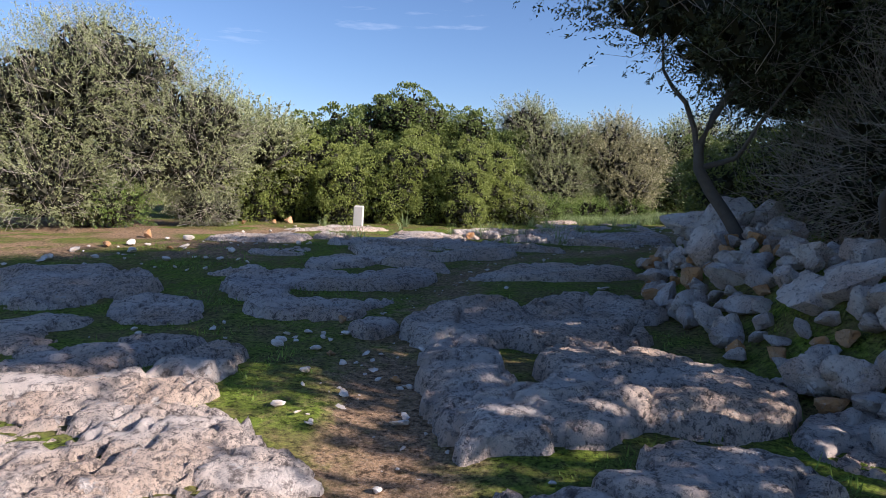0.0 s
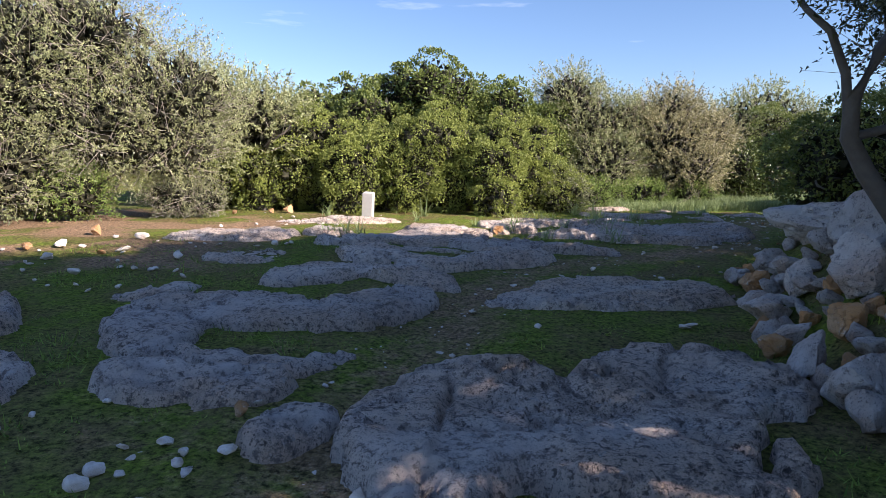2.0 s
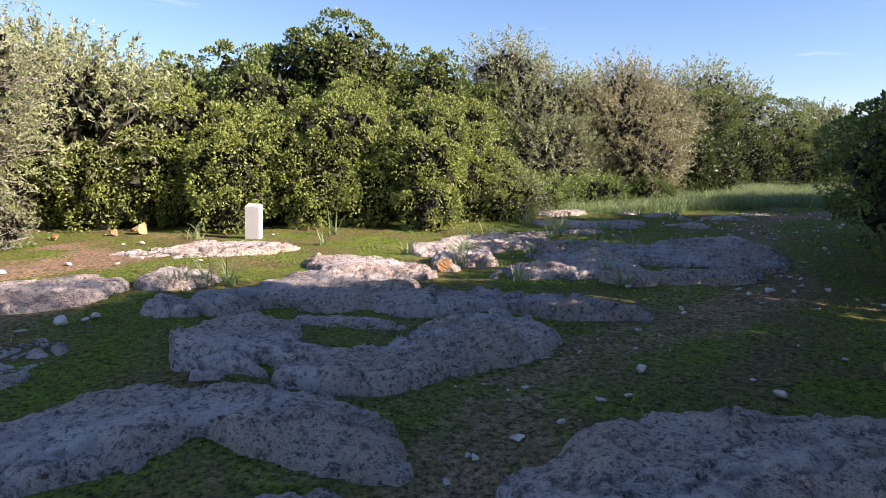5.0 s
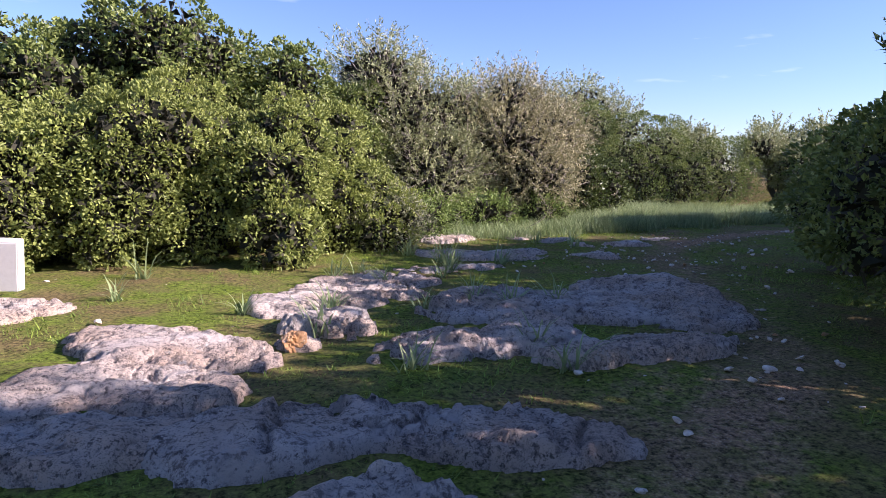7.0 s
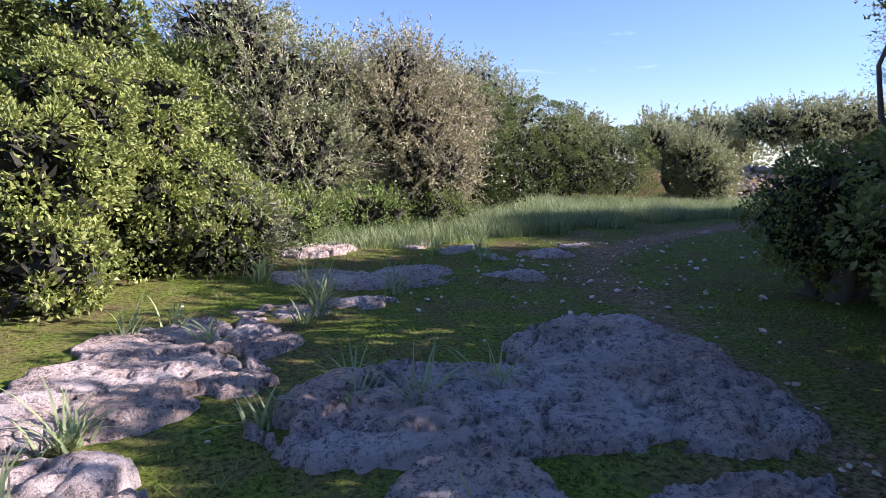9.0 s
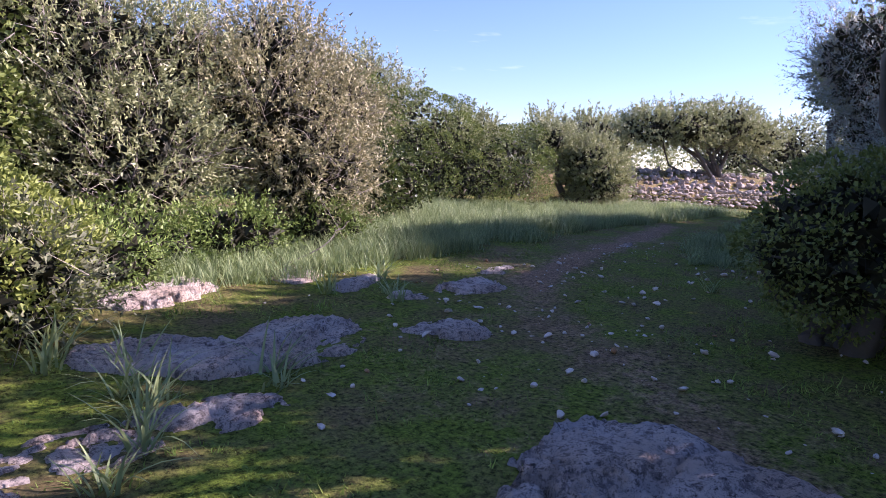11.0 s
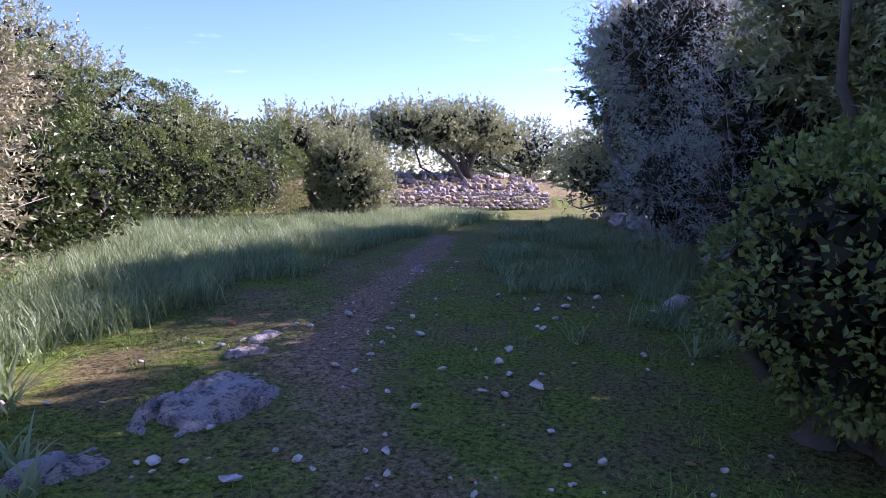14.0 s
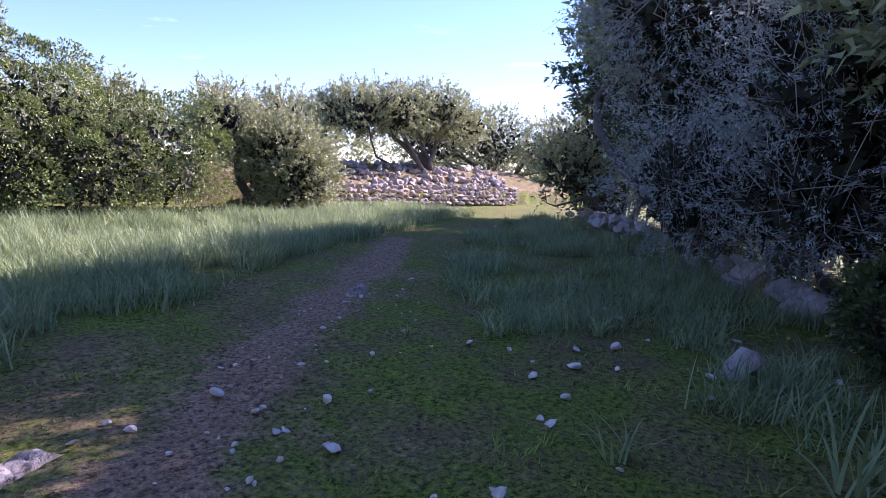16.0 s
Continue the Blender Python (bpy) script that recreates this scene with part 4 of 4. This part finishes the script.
# Trees out of sight, added so that their crowns shade the path.
for _k, (_x, _y, _lo) in enumerate(((14.2, 16.0, 0.0), (8.2, 8.0, 0.0), (6.7, 3.0, 2.0), (21.0, 18.4, 0.4), (25.6, 20.8, 0.4))):
    plant("olive_tree", _x, _y, [ball(0, 0, 3.6 + _lo, 2.2), ball(0.3, 1.4, 3.7 + _lo, 1.8), ball(-0.2, -1.3, 3.5 + _lo, 1.7), ball(0, 0.3, 4.5 + _lo, 1.4)], "olive", OLIVE_LEAF, "tall wild olive out of sight, added to shade the path", count=1500, size=0.16, seed=80 + _k, low=1.2 + 1.4 * _lo)
# Stands out of view; added to dapple the first slabs with shade.
plant("olive_tree", 7.0, 0.3, [ball(0, 0, 3.1, 1.7, 0.6), ball(-0.6, 1.2, 3.3, 1.3, 0.6), ball(0.5, -0.9, 2.9, 1.2, 0.6)], "olive", DARK_LEAF, "unseen wild olive added to shade the start of the path", count=160, size=0.13, seed=48, low=1.8)
# Hidden by the large olive; added to shade the near edge of the grass.
plant("olive_tree", 20.5, 20.2, [ball(0, 0, 4.5, 1.9, 0.7), ball(-1.2, 0.8, 4.3, 1.6, 0.7), ball(1.0, -0.6, 4.6, 1.6, 0.7)], "olive", OLIVE_LEAF, "tall wild olive added behind the drooping olive for its shade", count=1500, size=0.16, seed=47, low=2.4)
# low shrubs
plant("shrub", -6.4, 16.6, [ball(0, 0, 0.45, 0.75, 0.7), ball(0.6, 0.2, 0.35, 0.5)], "olive", GREY_LEAF, "low grey-green shrub at the clearing's edge", "shrub", count=420, leaves=16, size=0.05, seed=60, trunk=0.03, twig=0.5, low=0.03, spread=0.2)
plant("shrub", -7.9, 15.4, [ball(0, 0, 0.5, 0.8, 0.8), ball(-0.9, 0.2, 0.4, 0.6)], "olive", SHRUB_LEAF, "low bright green shrub", "shrub", count=420, leaves=16, size=0.06, seed=61, trunk=0.03, low=0.03, spread=0.25)
plant("shrub", 2.6, 21.3, [ball(0, 0, 0.5, 0.8, 0.8), ball(-0.7, 0.1, 0.5, 0.6)], "olive", GREY_LEAF, "low grey-green shrub beside the mastic", "shrub", count=420, leaves=16, size=0.06, seed=62, trunk=0.03, twig=0.3, low=0.03, spread=0.25)
for _k, (_x, _y) in enumerate(((4.0, 23.7), (5.4, 24.2), (7.2, 24.9), (3.2, 22.6))):
    plant("shrub", _x, _y, [ball(0, 0, 0.4, 0.7, 0.7), ball(0.5, 0.1, 0.35, 0.55, 0.7)], "olive", SHRUB_LEAF, "low bright green shrub at the foot of the olives", "shrub", count=300, leaves=16, size=0.06, seed=90 + _k, trunk=0.02, low=0.03, spread=0.25)
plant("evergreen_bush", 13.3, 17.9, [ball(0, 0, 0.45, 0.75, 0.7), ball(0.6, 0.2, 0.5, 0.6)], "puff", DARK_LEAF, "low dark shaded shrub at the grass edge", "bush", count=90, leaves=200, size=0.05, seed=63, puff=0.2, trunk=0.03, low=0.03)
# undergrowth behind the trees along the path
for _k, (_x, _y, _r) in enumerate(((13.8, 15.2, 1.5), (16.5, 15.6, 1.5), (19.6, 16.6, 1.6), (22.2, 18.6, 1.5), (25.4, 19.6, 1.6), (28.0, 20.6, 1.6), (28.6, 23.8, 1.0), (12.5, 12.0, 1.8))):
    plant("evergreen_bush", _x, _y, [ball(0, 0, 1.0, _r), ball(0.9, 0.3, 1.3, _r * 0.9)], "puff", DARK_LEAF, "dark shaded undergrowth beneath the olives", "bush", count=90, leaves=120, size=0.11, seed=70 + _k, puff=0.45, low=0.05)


def dead_branch(x, y, seed):
    rng = np.random.default_rng(seed)
    main = limb((0, 0, 0.02), (1.0, 0.35, 0.5), 0.014, 0.004, rng, 0.06, 9)
    side = [limb(main[k][:3], main[k][:3] + np.array([0.35, 0.2, 0.12]) * (1 if k % 2 else -0.3), 0.009, 0.003, rng, 0.1, 5) for k in (4, 6, 7)]
    ob = tagged(new("dead_branch", tubes("dead_branch", [main, *side], BARK, 6)), "dead bare branch leaning in the tall grass", "branch")
    ob.location = (x, y, gz(x, y))


dead_branch(6.0, 23.6, 3)


# ---- tall grass ----
def ribbons(name, base, way, length, width, droop, mat, seg=3):
    """Grass blades: narrow ribbons that taper and droop."""
    n = len(base)
    way = unit(way)
    side = unit(np.cross(way, np.array([0, 0, 1.0])) + 1e-6)
    flat = unit(np.stack([way[:, 0], way[:, 1], np.zeros(n)], 1) + 1e-6)
    rows = []
    for k in range(seg + 1):
        t = k / seg
        c = base + way * (length * t)[:, None] + flat * (length * droop * t * t)[:, None] - np.array([0, 0, 1.0]) * (length * droop * 0.9 * t ** 2.5)[:, None]
        w = (width * (1 - t) ** 0.7 * 0.5 + 0.0006)[:, None]
        rows += [c - side * w, c + side * w]
    v = np.stack(rows, 1)
    f = np.array([[2 * k, 2 * k + 1, 2 * k + 3, 2 * k + 2] for k in range(seg)])
    F = (f[None] + (np.arange(n) * 2 * (seg + 1))[:, None, None]).reshape(-1, 4)
    return mesh_from(name, v.reshape(-1, 3), F, mat)


def blades_at(x, y, per, h, w, rng, lean=0.45, spread=0.1):
    n = len(x)
    X = np.repeat(x, per) + rng.normal(size=n * per) * spread
    Y = np.repeat(y, per) + rng.normal(size=n * per) * spread
    a = rng.uniform(0, 6.283, n * per)
    k = rng.uniform(0.05, lean, n * per)
    way = np.stack([np.cos(a) * k, np.sin(a) * k, np.ones(n * per)], 1)
    L = np.repeat(h, per) * rng.uniform(0.5, 1.15, n * per)
    return np.stack([X, Y, ground_z(X, Y) - 0.01], 1), way, L, np.full(n * per, w) * rng.uniform(0.7, 1.3, n * per), rng.uniform(0.1, 0.5, n * per)


GRASS_NEAR = [(5.2, 23.2), (9.0, 24.0), (12.5, 25.2), (19.0, 26.6), (24.0, 27.6)]


def tall_grass():
    rng = np.random.default_rng(71)
    n = 22000
    x, y = rng.uniform(2.0, 27, n), rng.uniform(21.5, 32.5, n)
    edge = np.interp(x, [2.5, 5.2, 9, 12.5, 19, 24, 27], [22.4, 22.5, 23.6, 24.8, 26.6, 27.4, 27.6]) + 0.9 * (fbm(x * 0.9, y * 0.9) - 0.47)
    back = np.interp(x, [2.5, 8, 12, 15, 20, 27], [25.0, 27.0, 31.5, 31.2, 30.2, 31.0])
    ok = (y > edge) & (y < back) & (fbm(x * 1.1 + 4, y * 1.1) > 0.36)
    x, y = x[ok], y[ok]
    h = 0.30 + 0.35 * fbm(x * 0.8, y * 0.8 + 5)
    b = blades_at(x, y, 9, h, 0.0125, rng, 0.6, 0.07)
    tagged(new("tall_grass", ribbons("tall_grass", *b, BLADE, 2)), "tall pale green asphodel grass, partly sunlit", "grass", kind="stuff")
    n = 5200
    x, y = rng.uniform(9.5, 28, n), rng.uniform(17.5, 26, n)
    edge = np.interp(x, [9.5, 12, 15, 20, 25, 28], [19.0, 21.0, 22.9, 24.9, 25.7, 25.8])
    ok = (y < edge) & (y > np.interp(x, [9.5, 14, 20, 28], [17.6, 18.0, 19.5, 22])) & (fbm(x * 0.9 + 4, y * 0.9) > 0.40 + 0.2 * sstep(16.5, 11, x))
    x, y = x[ok], y[ok]
    h = 0.22 + 0.32 * fbm(x * 0.8, y * 0.8 + 5)
    b = blades_at(x, y, 16, h, 0.0105, rng, 0.85, 0.07)
    tagged(new("tall_grass", ribbons("tall_grass", *b, BLADE, 2)), "lush blue-green asphodel grass in shade", "grass", kind="stuff")


tall_grass()


def short_grass():
    rng = np.random.default_rng(72)
    n = 220000
    x, y = rng.uniform(-8, 16, n), 2.2 + 22 * rng.random(n) ** 1.15
    ok = (fbm(x * 1.2, y * 1.2 + 8) > 0.40) & (along(x, y, TRACK) > 0.35 + 0.7 * fbm(x * 2, y * 2)) & (np.abs(x - np.interp(y, [2, 12, 18, 25], [0, 1.5, 6, 12])) < 7)
    x, y = x[ok], y[ok]
    ok = lobe_field(x, y, SLABS) < 0.02
    x, y = x[ok], y[ok]
    h = 0.03 + 0.16 * sstep(0.35, 0.8, fbm(x * 2.5, y * 2.5)) * RNG.random(len(x)) ** 2
    b = blades_at(x, y, 2, h, 0.012, rng, 1.3, 0.02)
    tagged(new("short_grass", ribbons("short_grass", *b, TURF_BLADE, 1)), "short mossy green grass between the rocks", "grass", kind="stuff")


short_grass()


ASPHODELS = [(0.19, 16.39, 0.28), (1.08, 16.32, 0.30), (1.45, 14.29, 0.32), (-2.36, 14.19, 0.34), (-2.12, 14.25, 0.36), (-1.86, 14.31, 0.38), (-3.39, 17.96, 0.40), (-1.12, 18.64, 0.42), (-1.16, 17.33, 0.28), (1.51, 21.55, 0.30), (2.69, 16.60, 0.32), (2.59, 14.63, 0.34), (3.27, 19.43, 0.36), (0.89, 15.43, 0.38), (1.03, 16.32, 0.40), (1.35, 18.48, 0.42), (1.73, 18.63, 0.28), (1.94, 18.08, 0.30)]
ASPHODELS += [(3.11, 19.15, 0.32), (2.58, 16.16, 0.34), (2.93, 16.05, 0.36), (3.51, 16.14, 0.38), (2.62, 14.0, 0.40), (1.40, 21.51, 0.42), (0.83, 21.40, 0.28), (2.04, 16.22, 0.30), (3.29, 20.22, 0.34), (4.19, 19.59, 0.36), (5.78, 21.84, 0.38), (2.83, 20.60, 0.40), (6.97, 22.57, 0.42), (6.45, 21.5, 0.28)]
ASPHODELS += [(10.99, 18.78, 0.5), (11.3, 18.6, 0.45), (10.84, 19.86, 0.3), (18.65, 18.43, 0.45), (12.83, 21.4, 0.34), (13.47, 20.55, 0.32), (13.98, 19.51, 0.34), (3.06, 18.79, 0.42), (3.15, 19.62, 0.38), (4.07, 19.3, 0.26), (2.81, 18.46, 0.3), (2.75, 20.35, 0.3), (6.81, 22.29, 0.34), (6.29, 21.08, 0.26)]


def asphodel(x, y, h, n, seed):
    """A tuft: an empty with each strap-like leaf as a part."""
    rng = np.random.default_rng(seed)
    top = tagged(new("asphodel_clump"), "tuft of long strap-like asphodel leaves", "plant", "asphodel tufts in the clearing")
    top.location = (x, y, gz(x, y))
    pos, way, ln, wd, dr = blades_at(np.array([0.0]), np.array([0.0]), n, np.array([h]), 0.022, rng, 0.8, 0.045)
    pos[:, 2] = -0.02
    for k in range(n):
        s = slice(k, k + 1)
        part("leaf", ribbons("leaf", pos[s], way[s], ln[s], wd[s], dr[s], BLADE, 5), top)


for _i, (_x, _y, _h) in enumerate(ASPHODELS):
    asphodel(_x, _y, _h * 1.35, 18, 300 + _i)
